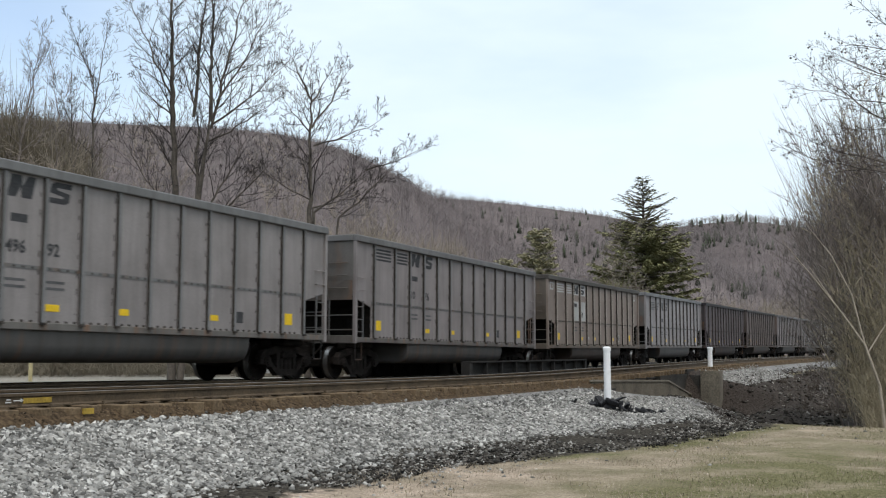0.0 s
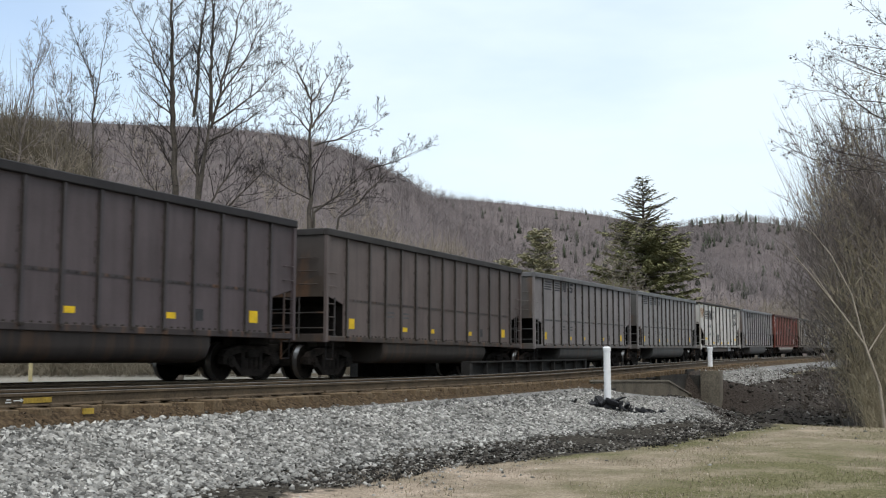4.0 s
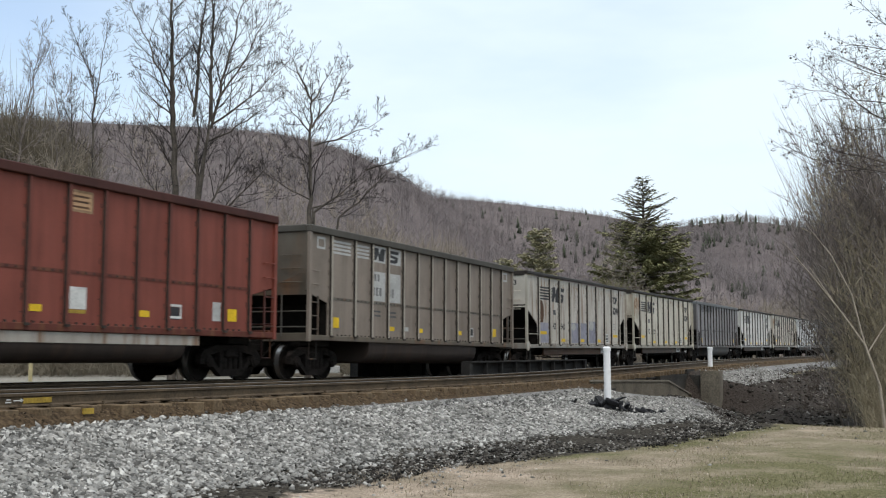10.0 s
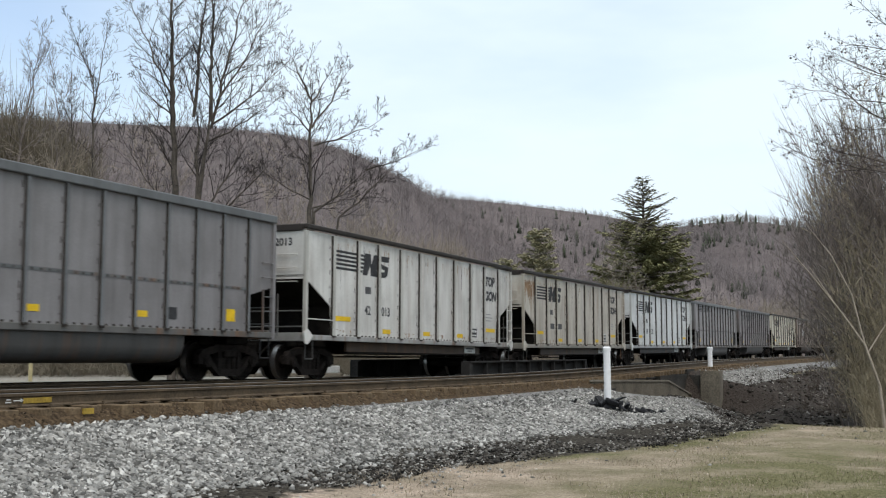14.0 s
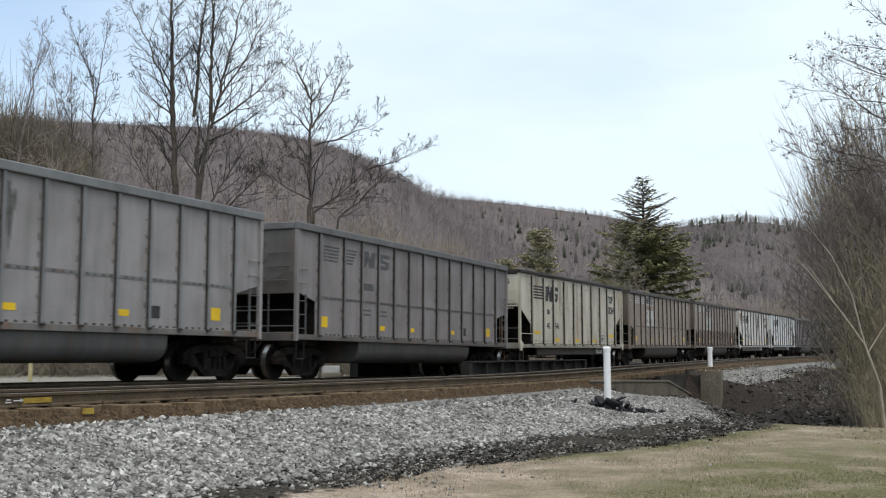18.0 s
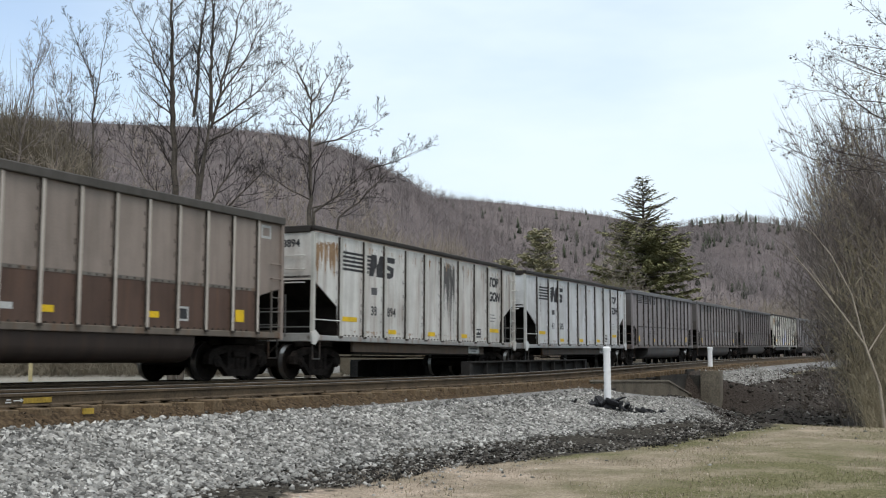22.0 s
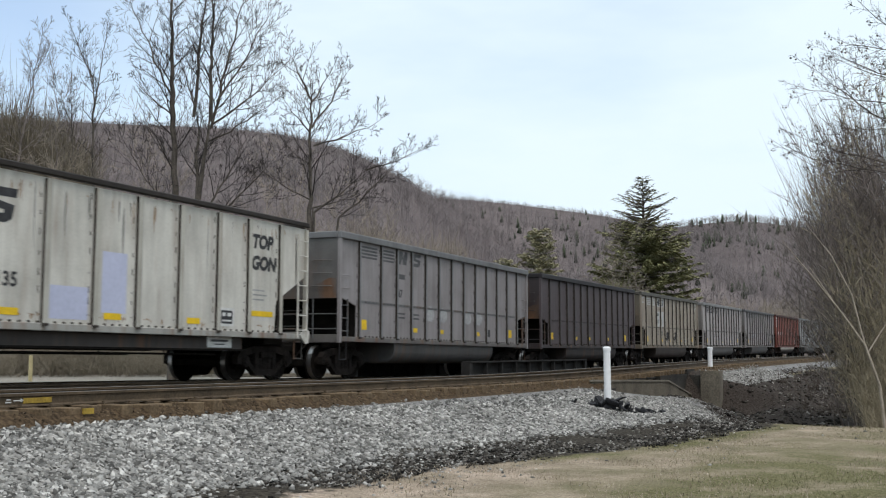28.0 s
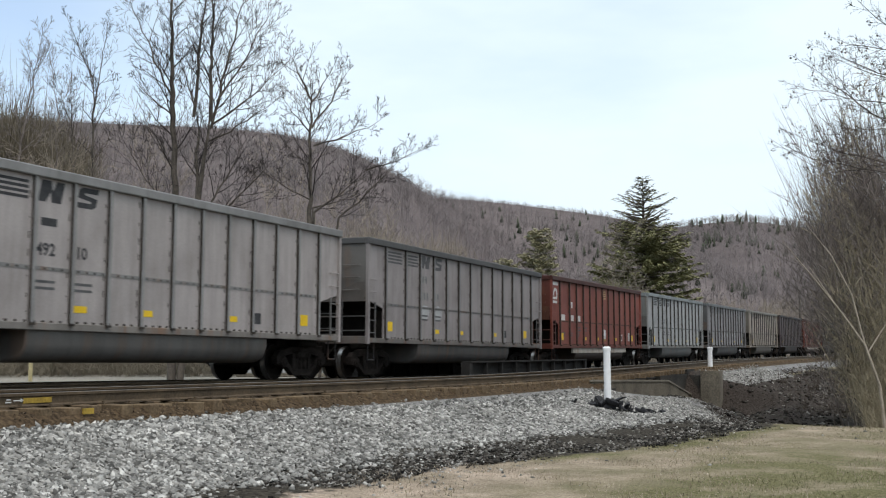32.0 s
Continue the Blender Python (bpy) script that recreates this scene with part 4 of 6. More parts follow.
# kind, colour, how sound the paint is, lettering style, number
CARS = [
    ("tub", (0.165, 0.165, 0.163), 1, "plain", "496 92"), ("tub", GREY, 1, "plain", "10 76"), ("tub", BROWN, 1, "stencil", "39"), ("tub", LIGHT, 1, "slant", ""),
    ("tub", DARK, 1, "none", ""), ("tub", (0.085, 0.074, 0.070), 1, "none", ""), ("tub", GREY, 1, "plain", ""), ("tub", (0.170, 0.172, 0.170), 1, "plain", ""),
    ("hop", (0.45, 0.435, 0.41), 0.75, "top", "41 212"), ("tub", LIGHT, 1, "plain", ""), ("tub", RED, 1, "red", "50 74 29"), ("tub", (0.160, 0.145, 0.122), 1, "stencil", ""),
    ("hop", (0.44, 0.42, 0.375), 0.15, "top", "42 643"), ("hop", CREAM, 0.3, "top", "42 159"), ("tub", MID, 1, "plain", ""), ("hop", WHITE, 0.8, "top", "42 013"),
    ("hop", (0.44, 0.42, 0.37), 0.5, "top", ""), ("hop", (0.52, 0.54, 0.54), 0.9, "top", "38 132"), ("tub", (0.190, 0.197, 0.200), 1, "plain", ""), ("tub", (0.155, 0.155, 0.157), 1, "slant", ""),
    ("hop", CREAM, 0.4, "top", "40 546"), ("tub", (0.180, 0.158, 0.134), 1, "stencil", ""), ("tub", (0.178, 0.160, 0.140), 1, "stencil_low", ""), ("hop", WHITE, 0.6, "top", "38 894"),
    ("hop", (0.53, 0.55, 0.56), 0.85, "top", "41 585"), ("tub", (0.165, 0.162, 0.166), 1, "plain", ""), ("tub", (0.148, 0.144, 0.143), 1, "spots", ""), ("tub", (0.115, 0.111, 0.112), 1, "plain", ""),
    ("hop", (0.47, 0.46, 0.42), 0.7, "top", "42 135"), ("tub", LIGHT, 1, "spots", "47"), ("tub", DARK, 1, "none", ""), ("tub", (0.190, 0.175, 0.142), 1, "stencil", "461 66"),
    ("tub", (0.228, 0.226, 0.222), 1, "plain", "492 10"), ("tub", (0.18, 0.178, 0.178), 1, "patched", ""), ("tub", RED, 1, "red", ""), ("tub", (0.22, 0.24, 0.24), 1, "plain", ""),
    ("tub", MID, 1, "spots", ""), ("tub", (0.20, 0.19, 0.165), 1, "plain", ""), ("tub", DARK, 1, "none", ""), ("tub", RED, 1, "red", ""), ("tub", GREY, 1, "plain", ""), ("tub", MID, 1, "plain", "")]


BEAMS = {12: (0.14, 0.068, 0.036), 28: (0.062, 0.053, 0.047), 17: (0.05, 0.047, 0.045), 23: (0.13, 0.095, 0.07)}


def blurred(car, off, count, z, h, mat, x=1.521):
    """A worn word that cannot be read: a row of narrow bars."""
    part("lettering_bar", boxes(*[(x, x + 0.002, at_y(off + 0.2 * i), at_y(off + 0.2 * i + 0.12), z, z + h) for i in range(count)]), mat, car)


def dress(car, colour, sound, style, number):
    for o in car.children_recursive:
        o.color = (*[c * k for c, k in zip(colour, (1.56, 1.43, 1.40))], sound)
        name = o.name.split(".")[0]
        if style == "top":
            o.color = (*[c * k for c, k in zip(colour, (1.31, 1.29, 1.27))], sound)
        if name == "side_beam":
            o.color = (*BEAMS.get(len(TRAIN), (0.085, 0.060, 0.044)), 0.6)
        # troughs: body colour cut down for the shade below the car, browned a little
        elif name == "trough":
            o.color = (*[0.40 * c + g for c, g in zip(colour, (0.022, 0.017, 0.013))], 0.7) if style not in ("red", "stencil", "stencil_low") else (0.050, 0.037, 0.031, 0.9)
        elif name == "panel_seam":
            o.color = (*[c * 0.95 for c in colour], 0.45)
        elif name in ("top_chord", "end_chord"):
            k = 0.95 if style in ("plain", "slant", "faint", "spots") else 0.45
            o.color = (*[c * k if style != "top" else d for c, d in zip(colour, (0.030, 0.024, 0.020))], 1)
        # ends and recess rails: rusted body colour, scaled down to look shaded
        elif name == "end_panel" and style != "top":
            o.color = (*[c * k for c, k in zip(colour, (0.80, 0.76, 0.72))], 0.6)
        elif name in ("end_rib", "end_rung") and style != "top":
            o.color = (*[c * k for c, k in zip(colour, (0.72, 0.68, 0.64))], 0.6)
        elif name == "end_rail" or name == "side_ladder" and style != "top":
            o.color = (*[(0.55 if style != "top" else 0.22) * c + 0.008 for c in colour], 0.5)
        elif name == "step":
            o.color = (*[0.12 * c for c in colour], 0.5)
        # sills: rust, and a darker tone that paints the shadow line there
        elif name in ("side_sill", "end_sill") and style != "top":
            o.color = (*[c * k for c, k in zip(colour, (0.86, 0.80, 0.74))], 0.4)
        elif name == "end_stain":
            o.color = (*[0.5 * c + g for c, g in zip(colour, (0.030, 0.019, 0.010))], 0.3)
        elif style == "top" and name in ("side_sill", "end_sill"):
            o.color = (*[c * 0.72 for c in colour], 0.35)
        elif style == "top" and name in ("side_post", "corner_post"):
            o.color = (*[c * k for c, k in zip(colour, (1.02, 1.0, 0.95))], max(sound, 0.6))
        elif name == "side_post" and style not in ("stencil", "stencil_low"):
            o.color = (*[c * 1.12 for c in colour], sound)
        elif style in ("stencil", "stencil_low") and name == "side_post":
            o.color = (*[min(1, c * (2.6 if style == "stencil" else 2.9)) for c in colour], 0.9)
    first, _, second = number.partition(" ")
    if style in ("plain", "faint", "spots", "patched"):
        mat = DECAL_FAINT if style != "plain" else DECAL_DARK
        part("stripes", stripes_bm(1.25, 0.95, 3.36, 3.74, 4, 0.0), mat, car)
        part("stripes", stripes_bm(2.42, 0.85, 3.36, 3.74, 4, 0.0), mat, car)
        emblem(car, 3.50, 3.36, 0.40, 0.62, mat, 1.58)
        if number:
            patch(car, 3.60, 0.40, 2.92, 0.15, mat)
            lettering(car, first, 3.50, 2.38, 0.32, DECAL_DARK)
            if second:
                lettering(car, second, 4.50, 2.38, 0.32, DECAL_DARK)
        else:
            blurred(car, 3.62, 2, 2.90, 0.22, STENCIL_DULL)
            blurred(car, 3.52, 3, 2.38, 0.24, STENCIL_DULL)
            blurred(car, 4.50, 2, 2.38, 0.24, STENCIL_DULL)
    if style == "slant":
        part("stripes", stripes_bm(1.35, 0.75, 3.1, 3.55, 5, 0.1), DECAL_FAINT, car)
        part("stripes", stripes_bm(2.5, 0.4, 3.1, 3.55, 5, 0.3), DECAL_FAINT, car)
        emblem(car, 3.42, 3.1, 0.45, 0.80, DECAL_FAINT, 1.20)
        patch(car, 3.55, 0.6, 2.45, 0.2, DECAL_FAINT)
    if style in ("stencil", "stencil_low"):
        for off, w in ((1.2, 1.0), (2.40, 0.86)):
            part("stripes", stripes_bm(off, w, 3.34, 3.74, 4, 0.0), DECAL_PATCH, car)
        for off in (3.38, 4.37):
            patch(car, off, 0.88, 3.30, 0.47, DECAL_PATCH)
            patch(car, off, 0.88, 2.19, 0.84, DECAL_PATCH)
        emblem(car, 3.44, 3.35, 0.36, 0.76, DECAL_DARK, 1.24, 1.5235)
        if number:
            lettering(car, first, 3.50 if second else 4.52, 2.34, 0.34, DECAL_DARK)
            if second:
                lettering(car, second, 4.50, 2.34, 0.34, DECAL_DARK)
            patch(car, 3.58, 0.42, 2.78, 0.16, DECAL_DARK, x=1.5235)
        else:
            blurred(car, 3.58, 2, 2.76, 0.2, STENCIL_DULL, 1.5235)
            blurred(car, 3.50, 3, 2.34, 0.24, STENCIL_DULL, 1.5235)
            blurred(car, 4.48, 2, 2.34, 0.24, STENCIL_DULL, 1.5235)
        for off in (0.42, 13.52):
            part("stencil_frame", frame_bm(off, 0.42, 3.40, 0.32, 0.06), DECAL_PATCH, car)
        part("stencil_frame", frame_bm(10.42, 0.36, 1.32, 0.31, 0.045, 1.525), DECAL_PATCH, car)
        patch(car, 5.5, 0.3, 1.38, 0.12, DECAL_PATCH)
    if style == "stencil_low":
        part("rusty_skirt", boxes((1.5202, 1.5206, at_y(1.05), at_y(13.4), 1.15, 2.1)), PAINT, car, "brown lower half of the side").color = (0.105, 0.066, 0.050, 0.8)
    if style in ("spots", "patched"):
        for off in ((5.40, 6.40, 8.40, 9.35) if style == "spots" else (3.45, 4.42)):
            part("paint_spot", blob_bm(off + 0.38, 1.95 if style == "spots" else 2.0, 0.30, 0.24, int(off * 10)), CHALK, car, "chalky white spot")
    if style == "red":
        # white emblem of an arc over two bars, beside a name bar
        bm = bmesh.new()
        arc = [(0.58 + 0.27 * math.cos(a), 3.22 + 0.27 * math.sin(a)) for a in [math.radians(d) for d in range(-30, 200, 15)]]
        inner = [(0.58 + 0.15 * math.cos(a), 3.22 + 0.15 * math.sin(a)) for a in [math.radians(d) for d in range(-30, 200, 15)]]
        for i in range(len(arc) - 1):
            prism(bm, [(at_y(p[0]), p[1]) for p in (arc[i], arc[i + 1], inner[i + 1], inner[i])], "x", 1.521, 1.524)
        for z in (2.86, 3.02):
            prism(bm, [(at_y(0.10), z), (at_y(0.78), z), (at_y(0.80), z + 0.10), (at_y(0.12), z + 0.10)], "x", 1.521, 1.524)
        part("emblem", bm, DECAL_WHITE, car, "white emblem shape")
        patch(car, 0.22, 0.72, 3.60, 0.14, DECAL_WHITE)
        patch(car, 2.42, 0.22, 2.72, 0.26, DECAL_WHITE)
        patch(car, 2.68, 0.20, 2.72, 0.26, DECAL_WHITE)
        for i, w in enumerate(number.split(" ") if number else ("", "", "")):
            off = (1.34, 2.52, 3.50)[i]
            if w:
                lettering(car, w, off, 2.14, 0.42, DECAL_WHITE)
            else:
                patch(car, off, 0.5, 2.14, 0.28, DECAL_WHITE)
        for off in (1.45, 2.45, 3.42):
            for z in (1.52, 1.62):
                patch(car, off, 0.4, z, 0.05, DECAL_FAINT)
        part("stencil_frame", frame_bm(7.42, 0.62, 3.28, 0.42, 0.05), RUST_RUN, car)
        patch(car, 7.44, 0.58, 3.30, 0.38, TAN)
        for z in (3.36, 3.46, 3.56):
            patch(car, 7.50, 0.44, z, 0.04, RUSTY, x=1.5228)
        patch(car, 7.46, 0.48, 1.36, 0.07, DULL_YELLOW)
        patch(car, 10.46, 0.32, 1.42, 0.18, DECAL_DARK)
        patch(car, 7.44, 0.5, 1.44, 0.42, DECAL_WHITE)
        part("stencil_frame", frame_bm(10.40, 0.44, 1.36, 0.30, 0.05, 1.525), DECAL_WHITE, car)
        patch(car, 11.95, 0.30, 1.35, 0.42, DECAL_PATCH)
        part("white_sill_band", boxes((1.42, 1.515, at_y(2.95), at_y(11.5), 0.80, 1.00)), PAINT, car, "rust-stained white band under the sill").color = (0.42, 0.38, 0.33, 0.0)
    if style == "top":
        part("stripes", stripes_bm(1.54, 1.50, 2.94, 3.50, 5, 0.30), DECAL_DARK, car)
        emblem(car, 3.08, 2.88, 0.62, 0.84, DECAL_DARK, 0.92)
        patch(car, 3.24, 0.34, 2.36, 0.20, DECAL_FAINT)
        if number:
            lettering(car, first, 3.22, 1.78, 0.36, DECAL_DARK)
            lettering(car, second, 4.22, 1.78, 0.36, DECAL_DARK)
            ob = lettering(car, first + second, 0, 3.50, 0.27, DECAL_DARK)
            ob.location, ob.rotation_euler = (0.48, -CAR_LEN / 2 - 0.004, 3.44), (0, 0, -math.pi / 2)
        else:
            patch(car, 3.26, 0.5, 1.78, 0.22, DECAL_FAINT)
            patch(car, 4.14, 0.6, 1.78, 0.22, DECAL_FAINT)
        lettering(car, "TOP", 12.00, 3.15, 0.44, DECAL_DARK, bold=0.024)
        lettering(car, "GON", 11.98, 2.64, 0.44, DECAL_DARK, bold=0.024)
        for i, z in enumerate((1.9, 2.01, 2.12)):
            part("stencil_line", boxes((1.521, 1.524, at_y(12.06), at_y(12.54 + 0.12 * (i % 2)), z, z + 0.035)), STENCIL_PALE, car)


def frame_bm(off, w, z, h, t, x=1.521):
    """A thin square outline on the car side."""
    return boxes((x, x + 0.003, at_y(off), at_y(off + w), z, z + t), (x, x + 0.003, at_y(off), at_y(off + w), z + h - t, z + h), (x, x + 0.003, at_y(off), at_y(off + t), z + t, z + h - t), (x, x + 0.003, at_y(off + w - t), at_y(off + w), z + t, z + h - t))


def blob_bm(off, z, ry, rz, seed, x=1.5212):
    """A ragged round patch of paint."""
    rng = random.Random(seed)
    bm = bmesh.new()
    bm.faces.new([bm.verts.new((x, at_y(off) + ry * rng.uniform(0.88, 1.10) * math.cos(a), z + rz * rng.uniform(0.88, 1.10) * math.sin(a))) for a in [i * math.pi / 9 for i in range(18)]])
    return bm


def runs_bm(off, w, z_top, length, count, seed, x=1.5209, fat=1.0):
    """Ragged streaks that run down the side."""
    rng = random.Random(seed)
    bm = bmesh.new()
    for i in range(count):
        a = at_y(off) + w * rng.random()
        h, half, z = length * rng.uniform(0.15, 1.0) * rng.random() ** 0.5, fat * rng.uniform(0.006, 0.028), z_top - rng.uniform(0, 0.12) * length
        prism(bm, [(a - half * 0.4, z), (a + half * 0.5, z - 0.02), (a + half, z - h * 0.35), (a + half * 0.3, z - h), (a - half * 0.2, z - h * 0.9), (a - half, z - h * 0.4)], "x", x + i * 1e-5, x + 0.0004 + i * 1e-5)
    return bm


def wear(index, car, kind):
    """Stains and repaints that tell single cars apart."""
    if kind == "hop":
        sound = CARS[index][2]
        count = int(26 + 60 * (1 - sound))
        tagged(part("rust_staining", runs_bm(1.5, 12.6, 3.72, 0.75, count, index), RUST_RUN, car, "orange-brown rust runs"), kind="stuff")
        tagged(part("sill_rust", runs_bm(1.45, 11.8, 1.34, 0.20, int(40 + 70 * (1 - sound)), index + 30, 1.5212, fat=1.6), RUST_RUN, car, "rust along the foot of the side"), kind="stuff")
        tagged(part("soot_staining", runs_bm(1.5, 12.6, 3.72, 1.7, 16, index + 60), SOOT, car, "sooty runs"), kind="stuff")
    if index in (8, 13, 16, 23, 28):
        tagged(part("rust_stain", runs_bm(0.2, 1.12, 3.66, 1.35, 34, index + 7, fat=2.6), RUST_RUN, car, "orange rust stain near the corner"), kind="stuff")
    if index == 8:
        patch(car, 5.5, 0.92, 1.36, 0.56, SOOT, "dark grey repaint square")
    if index == 12:
        for off, w, h in ((5.48, 1.2, 0.86), (6.84, 1.1, 0.88), (8.08, 1.2, 0.98)):
            patch(car, off, w, 1.22, h, LAVENDER, "lavender-grey repaint")
        patch(car, 1.56, 1.1, 1.22, 0.80, LAVENDER, "lavender-grey repaint")
        part("rust_patch", blob_bm(1.75, 2.45, 0.36, 0.48, 3, 1.5215), RUSTY, car, "dark brown rust patch")
        part("paint_spot", blob_bm(8.6, 2.0, 0.35, 0.22, 5, 1.5235), DECAL_PATCH, car)
        part("paint_spot", blob_bm(6.0, 1.9, 0.3, 0.15, 6, 1.5235), DECAL_PATCH, car)
    if index == 28:
        patch(car, 5.55, 1.0, 1.24, 0.62, LAVENDER_PALE, "lavender repaint")
        patch(car, 6.92, 0.72, 1.40, 1.20, LAVENDER_PALE, "lavender repaint")
    if index == 23:
        tagged(part("soot_patch", runs_bm(8.1, 0.9, 3.7, 2.6, 48, index, fat=2.0), SOOT, car, "broad sooty streak"), kind="stuff")
    if index in (18, 25):
        tagged(part("soot_patch", runs_bm(6.4 if index == 18 else 7.3, 0.3 if index == 18 else 0.95, 3.7, 2.5, 12 if index == 18 else 52, index, fat=2.0), SOOT, car, "broad sooty streak"), kind="stuff")
    if index == 9:
        for off, z in ((5.6, 2.0), (9.5, 1.9), (10.6, 1.95)):
            part("paint_spot", blob_bm(off, z, 0.28, 0.22, int(off * 7)), DECAL_PATCH, car, "chalky white spot")
    if index == 31:
        for off in (5.62, 7.60):
            rng = random.Random(int(off * 10))
            bm = bmesh.new()
            for i in range(7):
                y, z = at_y(off + 0.08 + 0.09 * i), 1.62 + rng.uniform(-0.1, 0.1)
                loop = [(y + 0.11 * math.cos(k * 0.7 + i) * rng.uniform(0.5, 1.2), z + 0.24 * math.sin(k * 0.7 + i) * rng.uniform(0.7, 1.2)) for k in range(8)]
                for p, q in zip(loop, loop[1:]):
                    rod(bm, (1.5205, p[0], p[1]), (1.5205, q[0], q[1]), 0.014, sides=4)
            part("scrawl", bm, DECAL_DARK, car, "black scrawled loops")


LABELS = {"tub": "weathered %s steel coal gondola with rounded troughs on the rails", "hop": "rust-streaked %s steel coal gondola with sloped ends on the rails"}


def hue(colour, kind):
    if kind == "hop":
        return "cream-white" if colour[2] < 0.45 else "white"
    if colour[0] > 2 * colour[2]:
        return "red-brown"
    if colour[0] > 1.15 * colour[2]:
        return "tan-brown"
    return "dark grey-black" if colour[0] < 0.09 else "grey" if colour[0] < 0.18 else "light grey"


def car_pose(front, t):
    y0 = front - float(RUN(t))
    ya, yb = y0 + 1.1, y0 + CAR_LEN - 1.1
    def at(y):
        yy = min(max(y, -500), 800)
        return Vector((float(side_x_at(yy)) - HALF, y, float(train_z_at(min(max(y, -14), 400)))))
    a, b = at(ya), at(yb)
    along = (b - a).normalized()
    across = along.cross(Vector((0, 0, 1))).normalized()
    up = across.cross(along)
    m = Matrix((across, along, up)).transposed().to_4x4()
    m.translation = (a + b) / 2
    return m


TRAIN = []


def build_train():
    first = {"tub": tub_car(), "hop": hopper_car()}
    used = set()
    plain = {k: copy_thing(v, Matrix()) for k, v in first.items()}
    for (kind, colour, sound, style, number), front in zip(CARS, FRONTS):
        if kind in used:
            car = copy_thing(plain[kind], Matrix())
        else:
            car = first[kind]
            used.add(kind)
        tagged(car, LABELS[kind] % hue(colour, kind), "freight car", "cars of the coal train")
        dress(car, colour, sound, style, number)
        wear(len(TRAIN), car, kind)
        TRAIN.append((car, front))
    for k in plain.values():
        for o in (*k.children_recursive, k):
            bpy.data.objects.remove(o)


# ---- bridge over the creek ----
def spot(across, ahead):
    """The place that lies so far right of the view's axis and so far ahead of it."""
    c, s = math.cos(radians(CAM_YAW)), math.sin(radians(CAM_YAW))
    return c * across - s * ahead, s * across + c * ahead


def along_line(bm, off, y0, y1, half_w, z0, z1, bevel=0.0):
    """A beam beside the rails, between two places along the line."""
    a = Vector((float(side_x_at(y0)) + off, y0, 0))
    b = Vector((float(side_x_at(y1)) + off, y1, 0))
    d = b - a
    m = Matrix.Translation((a + b) / 2 + Vector((0, 0, (z0 + z1) / 2))) @ pose(0, 0, 0, 0, 0, math.degrees(math.atan2(-d.x, d.y))) @ Matrix.Diagonal((2 * half_w, d.length, z1 - z0, 1))
    bmesh.ops.create_cube(bm, size=1.0, matrix=m)
    return bm


def plate_girder(label, off, y0, y1, z0, z1, group=""):
    g = tagged(new("plate_girder", None), label, "bridge girder", group)
    part("web", along_line(bmesh.new(), off, y0, y1, 0.015, z0, z1), GIRDER, g)
    part("top_flange", along_line(bmesh.new(), off, y0 - 0.05, y1 + 0.05, 0.18, z1, z1 + 0.045), GIRDER, g)
    part("bottom_flange", along_line(bmesh.new(), off, y0 - 0.05, y1 + 0.05, 0.18, z0 - 0.045, z0), GIRDER, g)
    n = int((y1 - y0) / 1.25)
    for i in range(n + 1):
        y = y0 + (y1 - y0) * i / n
        w = 0.13 if i in (0, n) else 0.06
        part("stiffener", along_line(bmesh.new(), off, y - (w if i in (0, n) else 0.05), y + (w if i in (0, n) else 0.05), 0.15, z0, z1), GIRDER, g)
    return g


